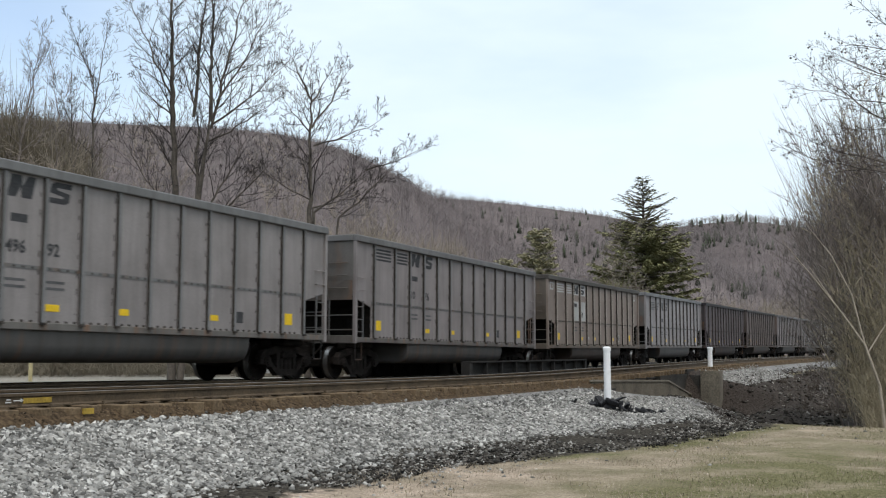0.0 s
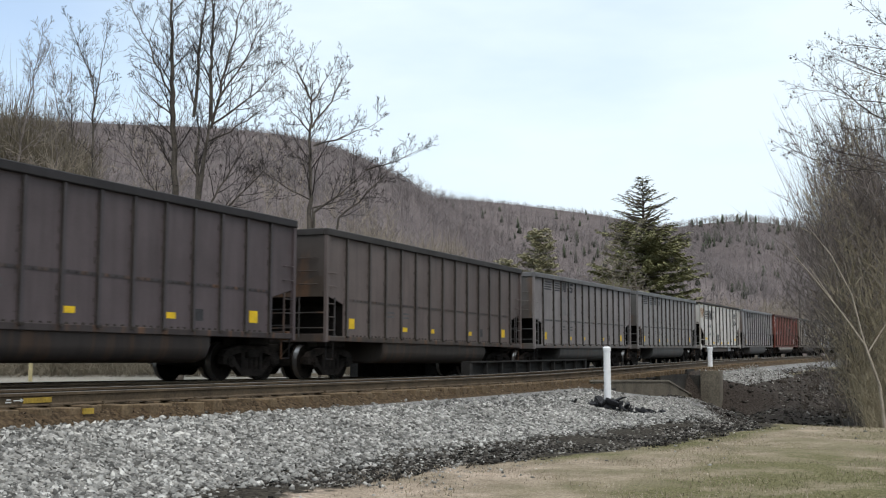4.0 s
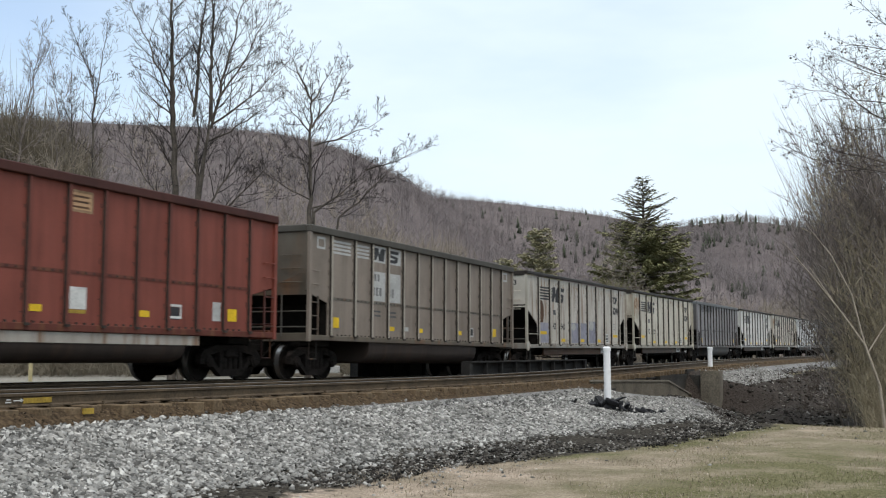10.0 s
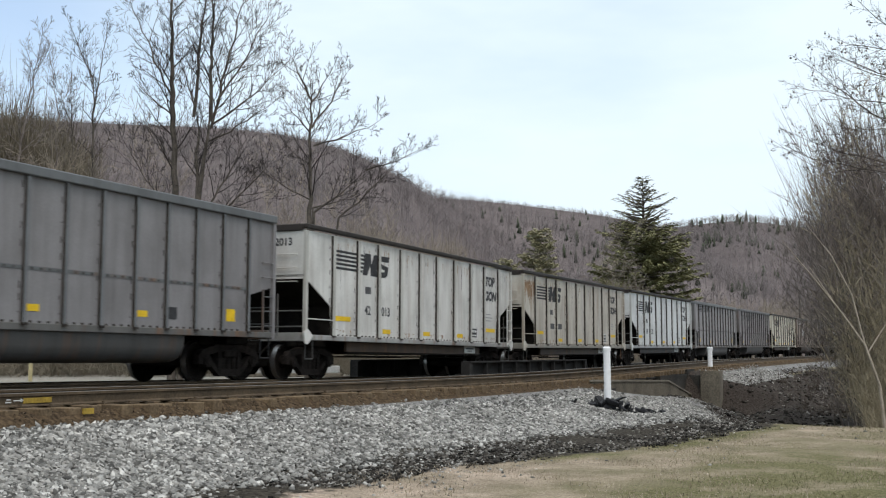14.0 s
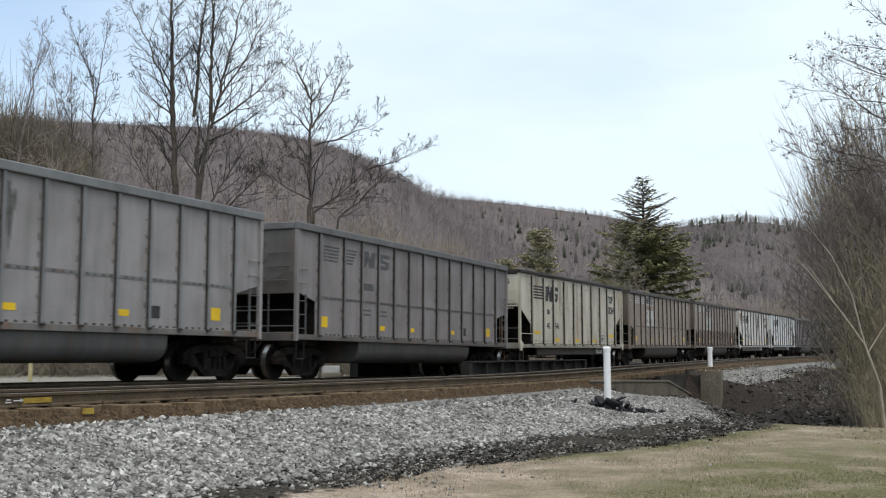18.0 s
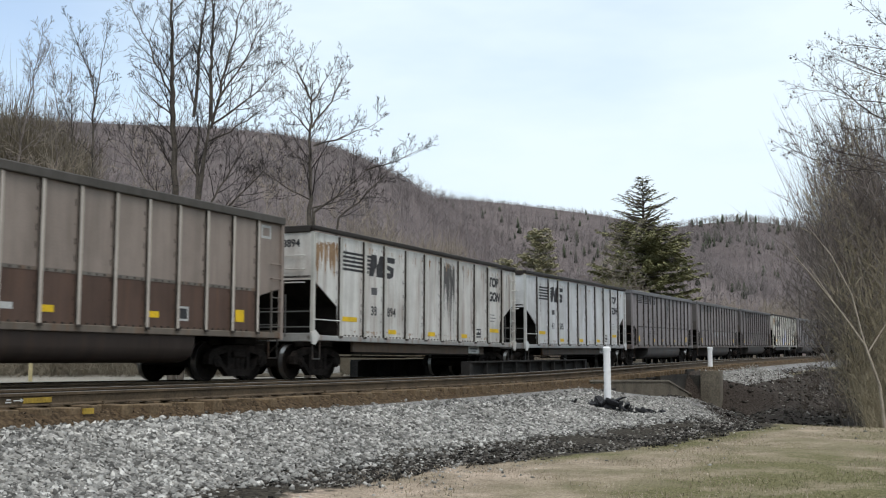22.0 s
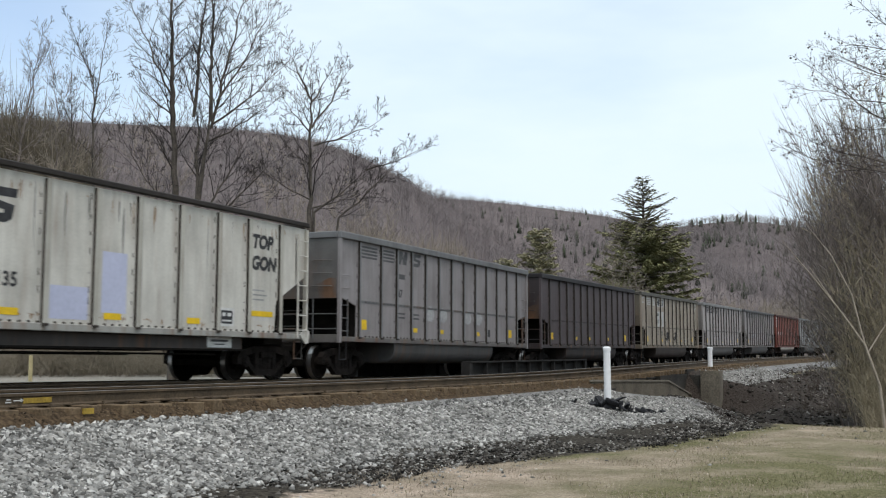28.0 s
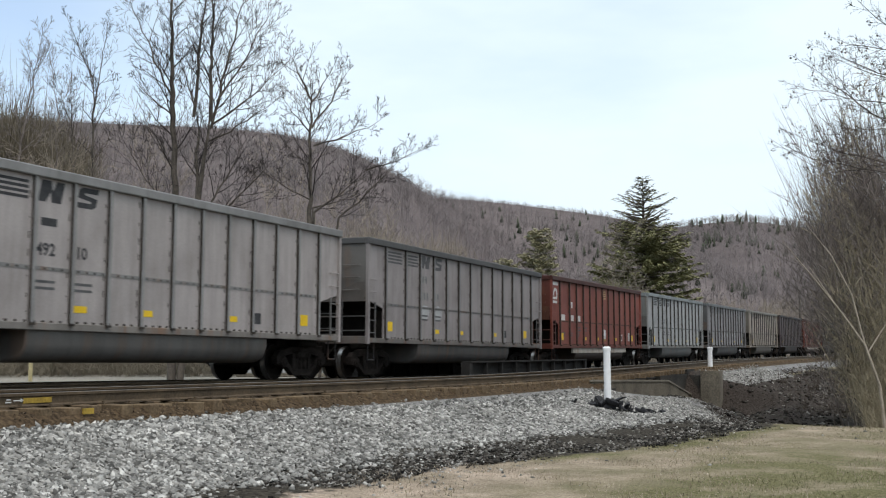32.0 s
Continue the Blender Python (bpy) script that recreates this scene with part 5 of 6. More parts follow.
def build_bridge():
    plate_girder("black-painted riveted plate girder beside the rails", 0.62, 32.6, 44.9, -0.75, 0.30, "bridge girders")
    plate_girder("black-painted riveted plate girder behind the train", -3.85, 33.1, 45.0, -0.75, 0.34, "bridge girders")
    plate_girder("dark deck girder under the near track", NEAR_OFF + 1.05, 36.5, 49.0, -1.15, -0.42, "bridge girders")
    plate_girder("dark deck girder under the near track", NEAR_OFF - 1.05, 36.5, 49.0, -1.15, -0.42, "bridge girders")
    ab = tagged(new("bridge_abutment", None), "stained concrete abutment with a sloping wing wall", "abutment", "bridge abutments")
    # the seat's dark colour holds the shade below the deck
    part("seat", along_line(bmesh.new(), 1.4, 36.0, 37.6, 2.7, -2.4, -0.60), CONCRETE_DARK, ab)
    x0 = float(side_x_at(39)) + 4.05
    turn = Matrix.Rotation(radians(2.6), 3, "Z")
    bm = prism(bmesh.new(), [(35.6, -2.4), (35.6, -0.33), (46.0, -0.57), (50.6, -1.35), (50.6, -2.4)], "x", x0 - 0.5, x0)
    bmesh.ops.rotate(bm, verts=bm.verts, cent=(x0, 36, 0), matrix=turn)
    part("wing_wall", bm, CONCRETE, ab, "concrete wing wall stepping down to the creek")
    bm = prism(bmesh.new(), [(35.55, -0.328), (46.0, -0.568), (50.65, -1.348), (50.65, -1.285), (46.05, -0.505), (35.55, -0.265)], "x", x0 - 0.53, x0 + 0.03)
    bmesh.ops.rotate(bm, verts=bm.verts, cent=(x0, 36, 0), matrix=turn)
    part("coping", bm, CONCRETE_PALE, ab, "paler worn top of the wing wall")
    ab = tagged(new("bridge_abutment", None), "weathered square concrete abutment beyond the creek", "abutment", "bridge abutments")
    # seat and back wall: dirt plus the opening's shade, both in the colour
    part("seat", along_line(bmesh.new(), 1.2, 50.6, 52.2, 3.1, -2.6, -0.40), CONCRETE_DARK, ab)
    part("pillar", along_line(bmesh.new(), 4.86, 50.5, 51.3, 0.42, -2.6, -0.20, 0.02), CONCRETE, ab, "upright concrete pillar with stained face")
    # dark wall added so that the recess beside the pillar looks shaded
    part("cheek_wall", along_line(bmesh.new(), 3.60, 45.5, 50.5, 0.2, -2.6, -0.34), CONCRETE_DARK, ab)
    part("back_wall", along_line(bmesh.new(), 3.55, 50.6, 52.2, 0.28, -2.6, -0.14), CONCRETE_DARK, ab)


def marker_post(label, x, y, z0, z1, r, lean):
    p = tagged(new("marker_post", None), label, "marker post", "white marker posts")
    p.matrix_basis = pose(x, y, z0, 0, lean, 0)
    h = z1 - z0
    part("pipe", rod(bmesh.new(), (0, 0, -0.2), (0, 0, h - 0.09), r, sides=20), PLASTIC, p)
    cap = rod(bmesh.new(), (0, 0, h - 0.12), (0, 0, h - 0.03), r * 1.14, sides=20)
    rod(cap, (0, 0, h - 0.03), (0, 0, h), r * 1.14, r * 0.75, sides=20)
    part("cap", cap, PLASTIC, p, "rounded white pipe cap")


def build_markers():
    x, y = spot(0.1446 * 31.5, 31.5)
    marker_post("white plastic pipe marker standing in gravel and black debris", x, y, -0.48, 0.80, 0.098, -0.4)
    x, y = spot(0.2352 * 57.5, 57.5)
    marker_post("white plastic pipe marker behind the concrete abutment", x, y, -0.45, 0.90, 0.118, 0.4)
    # black heap of torn rubber and cinders at the foot of the marker
    rng = random.Random(11)
    heap = tagged(new("debris_heap", None), "black heap of torn rubber and cinders on the gravel", "debris")
    bx, by = spot(0.1446 * 31.2, 31.2)
    for i in range(46):
        a = rng.gauss(0.1, 0.40)
        d = rng.gauss(-0.25, 0.18)
        if i > 34:
            a = rng.uniform(0.5, 1.5)
        px, py = spot(0.1446 * 31.2 + a, 31.2 + d)
        top = 0.34 * math.exp(-((a - 0.12) / 0.42) ** 2) + 0.06
        bm = bmesh.new()
        bmesh.ops.create_icosphere(bm, subdivisions=1, radius=1.0)
        for v in bm.verts:
            v.co *= rng.uniform(0.6, 1.3)
        s = rng.uniform(0.06, 0.17)
        ob = part("rubber_scrap", bm, DEBRIS, heap)
        gz = float(ground_z(px, py))
        ob.matrix_basis = pose(px, py, gz + rng.uniform(0.0, top), rng.uniform(-60, 60), rng.uniform(-60, 60), rng.uniform(0, 360)) @ Matrix.Diagonal((s * rng.uniform(1, 2), s, s * rng.uniform(0.25, 0.6), 1))


# ---- trees ----
def tubes(name, segs, mat, sides=4):
    """Tapered branches from rows of (start, end, start radius, end radius), joined in one mesh."""
    k = len(segs)
    a, b = np.array([s[0] for s in segs], float), np.array([s[1] for s in segs], float)
    r0, r1 = np.array([s[2] for s in segs], float), np.array([s[3] for s in segs], float)
    d = b - a
    d /= np.linalg.norm(d, axis=1)[:, None] + 1e-9
    ref = np.where(np.abs(d[:, 2:3]) > 0.9, [[1.0, 0, 0]], [[0, 0, 1.0]])
    p = np.cross(d, ref)
    p /= np.linalg.norm(p, axis=1)[:, None] + 1e-9
    q = np.cross(d, p)
    ang = np.arange(sides) * 2 * np.pi / sides
    ring = p[:, None] * np.cos(ang)[None, :, None] + q[:, None] * np.sin(ang)[None, :, None]
    v = np.concatenate([a[:, None] + ring * r0[:, None, None], b[:, None] + ring * r1[:, None, None]], 1).reshape(-1, 3)
    i = np.arange(sides)
    f = np.stack([i, (i + 1) % sides, (i + 1) % sides + sides, i + sides], -1)
    f = (f[None] + (np.arange(k) * 2 * sides)[:, None, None]).reshape(-1, 4)
    me = bpy.data.meshes.new(name)
    me.vertices.add(len(v))
    me.vertices.foreach_set("co", v.astype(np.float32).reshape(-1))
    me.loops.add(f.size)
    me.loops.foreach_set("vertex_index", f.reshape(-1).astype(np.int32))
    me.polygons.add(len(f))
    me.polygons.foreach_set("loop_start", (np.arange(len(f)) * 4).astype(np.int32))
    me.materials.append(mat)
    me.update(calc_edges=True)
    return me


def grow(rng, start, way, length, radius, depth, out, last, bend=0.17, lift=0.05, shrink=0.60, spread=0.75, limb=0):
    """One limb in short bent pieces, with side limbs along it."""
    n = 6 if depth == 0 else 4
    if depth == 1:
        limb = len(out)
    p, d, r = Vector(start), Vector(way).normalized(), radius
    step = length / n
    tip = radius * 0.38
    for i in range(n):
        d = (d + Vector((rng.gauss(0, bend), rng.gauss(0, bend), rng.gauss(0, bend * 0.6) + lift * (1.0 if depth < 2 else 0.3)))).normalized()
        q = p + d * step
        r2 = radius + (tip - radius) * (i + 1) / n
        out.append((tuple(p), tuple(q), r, r2, depth, limb))
        if depth < last and (i >= 2 or depth > 0):
            count = 1 + (rng.random() < 0.5) if depth == 0 else int(rng.random() < (0.95 if depth < 3 else 0.8))
            for _ in range(count):
                side = d.orthogonal().normalized()
                side.rotate(Matrix.Rotation(rng.uniform(0, 6.283), 3, d))
                w = (d * rng.uniform(0.40, 0.85) + side * spread * rng.uniform(0.7, 1.2)).normalized()
                at = p.lerp(q, rng.random())
                k = 1.15 - 0.5 * i / n
                grow(rng, at, w, length * shrink * k * rng.uniform(0.6, 1.1), r2 * rng.uniform(0.42, 0.62), depth + 1, out, last, bend, lift, shrink, spread, limb)
        p, r = q, r2
    if depth < last:
        for _ in range(2):
            w = (d + Vector((rng.gauss(0, 0.4), rng.gauss(0, 0.4), rng.gauss(0.05, 0.2)))).normalized()
            grow(rng, p, w, length * shrink * rng.uniform(0.55, 0.9), r * 0.75, depth + 1, out, last, bend, lift, shrink, spread, limb)


def shoot(rng, start, way, length, radius, depth, out, last, thin, lift):
    """A side branch in short pieces that bends upward, with alternating finer branches."""
    n = (0, 6, 5, 4, 3)[depth]
    p, d = Vector(start), Vector(way).normalized()
    step, turn = length / n, rng.uniform(0, 6.283)
    for i in range(n):
        d = (d + Vector((rng.gauss(0, 0.085), rng.gauss(0, 0.085), rng.gauss(0, 0.07) + lift))).normalized()
        q = p + d * step
        r0, r1 = radius * (1 - 0.8 * i / n), radius * (1 - 0.8 * (i + 1) / n)
        out.append((tuple(p), tuple(q), max(r0, thin), max(r1, thin * 0.8), depth))
        if depth < last and rng.random() < (0.95, 0.95, 0.75, 0.6)[depth] and i:
            turn += 2.4 + rng.gauss(0, 0.5)
            side = d.orthogonal().normalized()
            side.rotate(Matrix.Rotation(turn, 3, d))
            w = d * rng.uniform(0.8, 1.2) + side * rng.uniform(0.6, 0.95)
            k = (1.05 - 0.5 * i / n) * rng.uniform(0.6, 1.1)
            shoot(rng, p.lerp(q, rng.random()), w, length * 0.66 * k, r1 * 0.70, depth + 1, out, last, thin, lift)
        p = q


def limbed_tree(label, ahead, limbs, seed, last=4, thin=0.0075, gap=0.36, reach=0.35, lift=0.06, side=0.72, stout=0.72, bark=None, twig=None, foot_up=0.15, seeds=0):
    """A leafless tree; each limb runs from a sideways and an upward slope of sight to another pair, with its thickness, and carries side branches."""
    rng = random.Random(seed)
    x, y = spot(limbs[0][0] * ahead, ahead)
    z = float(ground_z(x, y)) - 0.1
    tree = tagged(new("bare_tree", None), label, "tree", "leafless trees")
    tree.location = (x, y, z)

    def point(a, up, deep=0.0):
        px, py = spot(a * ahead, ahead + deep)
        return Vector((px - x, py - y, EYE_Z + up * ahead - z))
    twigs, tips = [], []
    for j, (a0, u0, a1, u1, r) in enumerate(limbs):
        main, r = u0 < foot_up, r * stout
        p, q = point(a0, u0), point(a1, u1, 0.0 if j == 0 else rng.uniform(-0.7, 0.7))
        span = (q - p).length
        out = Vector((q.x - p.x, q.y - p.y, 0)).length / span
        ctrl = p.lerp(q, 0.55) - Vector((0, 0, 0.16 * span * out * (1 - out * 0.6)))
        n = max(6, int(span / 0.45))
        pts = [p * (1 - k) ** 2 + ctrl * 2 * k * (1 - k) + q * k * k for k in [i / n for i in range(n + 1)]]
        pts = [c if i in (0, n) else c + Vector((rng.gauss(0, 0.035), rng.gauss(0, 0.035), rng.gauss(0, 0.02))) for i, c in enumerate(pts)]
        end = 0.30 if r >= 0.06 else 0.16
        rad = [r * (1 - (1 - end) * i / n) for i in range(n + 1)]
        segs = [(tuple(pts[i]), tuple(pts[i + 1]), rad[i], rad[i + 1]) for i in range(n)]
        if main:
            base = Vector((p.x * 0.35, p.y * 0.35, 0))
            segs = [(tuple(base), tuple(base.lerp(p, 0.5)), r * 1.35, r * 1.15), (tuple(base.lerp(p, 0.5)), tuple(p), r * 1.15, r)] + segs
        part("trunk" if main else "limb", tubes("limb", segs, bark or BARK, 8 if main else 6), None, tree)
        turn = rng.random() * 6.283
        for c in range(int(span / gap)):
            k = 0.12 + 0.86 * (c + rng.random()) * gap / span
            i = min(int(k * n), n - 1)
            d = (pts[i + 1] - pts[i]).normalized()
            turn += 2.4 + rng.gauss(0, 0.5)
            across = d.orthogonal().normalized()
            across.rotate(Matrix.Rotation(turn, 3, d))
            ln = (reach * min(span, 5.0) + 0.55) * (1.1 - 0.55 * k) * rng.uniform(0.5, 1.2)
            shoot(rng, pts[i].lerp(pts[i + 1], rng.random()), d * rng.uniform(0.6, 1.0) + across * side + Vector((0, 0, 0.15)), ln, min(rad[i] * 0.6, 0.010 + 0.012 * ln), 1, twigs, last, thin, lift)
        shoot(rng, pts[-1], pts[-1] - pts[-2], reach * span * 0.3 + 0.2, rad[-1], 1, twigs, last, thin, lift)
    part("crown", tubes("crown", [t[:4] for t in twigs], twig or TWIG, 3), None, tree)
    if seeds:
        ends = [t[1] for t in twigs if t[4] >= 2]
        bm = bmesh.new()
        for p in rng.sample(ends, min(seeds, len(ends))):
            bmesh.ops.create_icosphere(bm, subdivisions=1, radius=rng.uniform(0.020, 0.034), matrix=Matrix.Translation(Vector(p) + Vector((0, 0, -0.06))))
        tagged(part("hanging_seed", bm, BARK, tree, "small dark hanging seed balls"), kind="stuff")
    return tree


BIG_TREE = ((-0.239, 0.136, -0.247, 0.329, 0.16), (-0.242, 0.224, -0.281, 0.314, 0.06), (-0.242, 0.211, -0.281, 0.246, 0.05), (-0.219, 0.135, -0.224, 0.211, 0.12), (-0.224, 0.21, -0.214, 0.324, 0.09), (-0.223, 0.219, -0.239, 0.263, 0.05), (-0.218, 0.14, -0.208, 0.206, 0.13), (-0.208, 0.206, -0.207, 0.329, 0.1),
            (-0.208, 0.2, -0.186, 0.314, 0.08), (-0.2035, 0.224, -0.157, 0.308, 0.06), (-0.2065, 0.204, -0.139, 0.266, 0.055), (-0.2105, 0.188, -0.149, 0.222, 0.05), (-0.214, 0.12, -0.175, 0.2, 0.06), (-0.239, 0.16, -0.265, 0.206, 0.05), (-0.236, 0.11, -0.285, 0.19, 0.05), (-0.214, 0.11, -0.150, 0.175, 0.06))
SPREAD_TREE = ((-0.119, 0.114, -0.118, 0.227, 0.14), (-0.118, 0.225, -0.137, 0.266, 0.07), (-0.118, 0.2, -0.088, 0.253, 0.07), (-0.118, 0.224, -0.099, 0.258, 0.05), (-0.116, 0.184, -0.059, 0.208, 0.06), (-0.119, 0.196, -0.142, 0.224, 0.05), (-0.115, 0.124, -0.068, 0.163, 0.07), (-0.069, 0.162, -0.019, 0.179, 0.05), (-0.093, 0.119, -0.045, 0.163, 0.06), (-0.117, 0.163, -0.148, 0.193, 0.04), (-0.118, 0.135, -0.165, 0.165, 0.045), (-0.116, 0.128, -0.060, 0.150, 0.045))
SLIM_TREE = ((-0.312, 0.147, -0.315, 0.245, 0.12), (-0.315, 0.244, -0.339, 0.302, 0.06), (-0.314, 0.214, -0.301, 0.296, 0.06), (-0.315, 0.239, -0.328, 0.286, 0.04), (-0.33, 0.147, -0.335, 0.255, 0.06), (-0.313, 0.199, -0.293, 0.24, 0.04), (-0.334, 0.206, -0.352, 0.245, 0.04))
EDGE_TREE = ((-0.384, 0.14, -0.374, 0.219, 0.1), (-0.374, 0.217, -0.358, 0.288, 0.06), (-0.377, 0.193, -0.368, 0.263, 0.05), (-0.345, 0.14, -0.345, 0.214, 0.06), (-0.345, 0.211, -0.355, 0.274, 0.04), (-0.367, 0.183, -0.333, 0.24, 0.04), (-0.405, 0.14, -0.404, 0.255, 0.09))
SEED_TREE = ((0.433, -0.04, 0.442, 0.35, 0.16), (0.442, 0.263, 0.367, 0.324, 0.04), (0.442, 0.268, 0.349, 0.277, 0.035), (0.441, 0.24, 0.348, 0.279, 0.04), (0.44, 0.235, 0.35, 0.257, 0.04), (0.438, 0.182, 0.323, 0.256, 0.05), (0.44, 0.219, 0.316, 0.239, 0.04), (0.439, 0.206, 0.342, 0.197, 0.035), (0.437, 0.16, 0.317, 0.196, 0.045), (0.437, 0.155, 0.311, 0.185, 0.04))


def stemmed_tree(label, ahead, stems, seed, limbs=11, last=4, reach=0.26, rise=0.95, lift=0.13, first=0.22, radius=0.16, bark=None, twig=None, name="bare_tree", swing=0.0, thin=0.006, bend=0.15, shrink=0.68):
    """A tree of tall upright stems; each runs from a sideways slope at its foot to a sideways and an upward slope at its tip."""
    rng = random.Random(seed)
    x, y = spot(stems[0][0] * ahead, ahead)
    z = float(ground_z(x, y)) - 0.1
    tree = tagged(new(name, None), label, "tree", "leafless trees")
    tree.location = (x, y, z)
    segs = []
    for foot, tip, up in stems:
        ax, ay = spot(foot * ahead, ahead)
        deep = rng.uniform(-0.8, 0.8)
        bx, by = spot(tip * ahead, ahead + deep)
        a, b = Vector((ax - x, ay - y, 0)), Vector((bx - x, by - y, EYE_Z + up * ahead - z))
        h, n = (b - a).length, 14
        r = 0.72 * radius * rng.uniform(0.75, 1.15)
        pts, wob = [], Vector((0, 0, 0))
        for i in range(n + 1):
            k = i / n
            pts.append(a.lerp(b, k) + wob * math.sin(math.pi * k) + Vector(((bx - ax) * 0.5, (by - ay) * 0.5, 0)) * (k * k - k))
            wob = wob + Vector((rng.gauss(0, 0.012), rng.gauss(0, 0.012), 0)) * h
        for i in range(n):
            segs.append((tuple(pts[i]), tuple(pts[i + 1]), r * (1 - 0.88 * i / n), r * (1 - 0.88 * (i + 1) / n), 0, 0))
        turn = rng.random() * 6.283
        for i in range(limbs):
            k = first + (0.98 - first) * (i + rng.random() * 0.8) / limbs
            j = min(int(k * n), n - 1)
            at = pts[j].lerp(pts[j + 1], k * n - j)
            turn += 2.4 + rng.gauss(0, 0.4)
            sx, sy = spot(swing, 0)
            way = Vector((math.cos(turn) + sx, math.sin(turn) + sy, rise * rng.uniform(0.7, 1.35)))
            grow(rng, at, way, reach * h * (1.12 - 0.72 * k) * rng.uniform(0.6, 1.2), r * (1 - 0.88 * k) * rng.uniform(0.5, 0.75), 1, segs, last, bend=bend, lift=lift, shrink=shrink, spread=0.72)
    part("trunk", tubes("trunk", [s[:4] for s in segs if s[4] == 0], bark or BARK, 8), None, tree)
    for key in sorted({s[5] for s in segs if s[4] == 1}):
        part("limb", tubes("limb", [s[:4] for s in segs if s[4] == 1 and s[5] == key], bark or BARK, 6), None, tree)
    part("crown", tubes("crown", [(a, b, max(r0, thin * 1.5), max(r1, thin)) for a, b, r0, r1, d, _ in segs if d >= 2], twig or TWIG, 3), None, tree)
    return tree, segs


def sliver_tree(rng, branches, spread=0.26, low=0.25, twigs=1, width=0.010):
    """A unit-high leafless tree of thin triangular blades: vertices and faces."""
    v, f = [], []

    def blade(a, b, w):
        a, b = np.array(a, float), np.array(b, float)
        d = b - a
        n = np.cross(d, [rng.random() - 0.5, rng.random() - 0.5, rng.random() * 0.3])
        n = n / (np.linalg.norm(n) + 1e-9) * w
        i = len(v)
        v.extend([a - n, a + n, b])
        f.append((i, i + 1, i + 2))

    for _ in range(3):
        blade((0, 0, 0), (rng.gauss(0, 0.02), rng.gauss(0, 0.02), 1), 0.7 * width)
    for _ in range(branches):
        h = low + (0.93 - low) * rng.random()
        a, ln = rng.random() * 6.283, spread * (1.15 - h * 0.75) * rng.uniform(0.6, 1.3)
        up = rng.uniform(0.5, 1.3) * ln
        tip = np.array((math.cos(a) * ln, math.sin(a) * ln, h + up))
        root = np.array((0, 0, h))
        blade(root, tip, width * 0.7)
        for _ in range(twigs):
            m = root + (tip - root) * rng.uniform(0.35, 0.9)
            blade(m, m + np.array((rng.gauss(0, ln * 0.35), rng.gauss(0, ln * 0.35), abs(rng.gauss(0.1, 0.08)))), width * 0.45)
    return np.array(v), f


def woods(name, label, places, heights, mat, rng, seed, branches, twigs, width=0.010, spread=0.26, low=0.25, category="woods", lean_to=0.0, lean_by=0.05):
    """A stand of leafless trees, in one mesh."""
    pr = random.Random(seed)
    k = len(places)
    vs, fs, base = [], [], 0
    kinds = [sliver_tree(pr, branches, spread, low, twigs, width) for _ in range(7)]
    pick = rng.integers(0, 7, k)
    for j, (sv, sf) in enumerate(kinds):
        idx = np.where(pick == j)[0]
        if not len(idx):
            continue
        a = rng.random(len(idx)) * 6.283
        h = heights[idx]
        lean = rng.normal(0, lean_by, (len(idx), 2)) + lean_to * np.array(spot(1.0, 0.0))
        x = (sv[None, :, 0] * np.cos(a)[:, None] - sv[None, :, 1] * np.sin(a)[:, None] + sv[None, :, 2] * lean[:, :1]) * h[:, None]
        y = (sv[None, :, 0] * np.sin(a)[:, None] + sv[None, :, 1] * np.cos(a)[:, None] + sv[None, :, 2] * lean[:, 1:]) * h[:, None]
        z = sv[None, :, 2] * h[:, None]
        v = (np.stack([x, y, z], -1) + places[idx][:, None]).reshape(-1, 3)
        f = (np.array(sf)[None] + (np.arange(len(idx)) * len(sv))[:, None, None]).reshape(-1, 3) + base
        base += len(v)
        vs.append(v)
        fs.append(f)
    v, f = np.concatenate(vs), np.concatenate(fs)
    me = bpy.data.meshes.new(name)
    me.vertices.add(len(v))
    me.vertices.foreach_set("co", v.astype(np.float32).reshape(-1))
    me.loops.add(f.size)
    me.loops.foreach_set("vertex_index", f.reshape(-1).astype(np.int32))
    me.polygons.add(len(f))
    me.polygons.foreach_set("loop_start", (np.arange(len(f)) * 3).astype(np.int32))
    me.materials.append(mat)
    me.update(calc_edges=True)
    return tagged(new(name, me), label, category, kind="stuff")


def spots(across, ahead):
    c, s = math.cos(radians(CAM_YAW)), math.sin(radians(CAM_YAW))
    return c * across - s * ahead, s * across + c * ahead


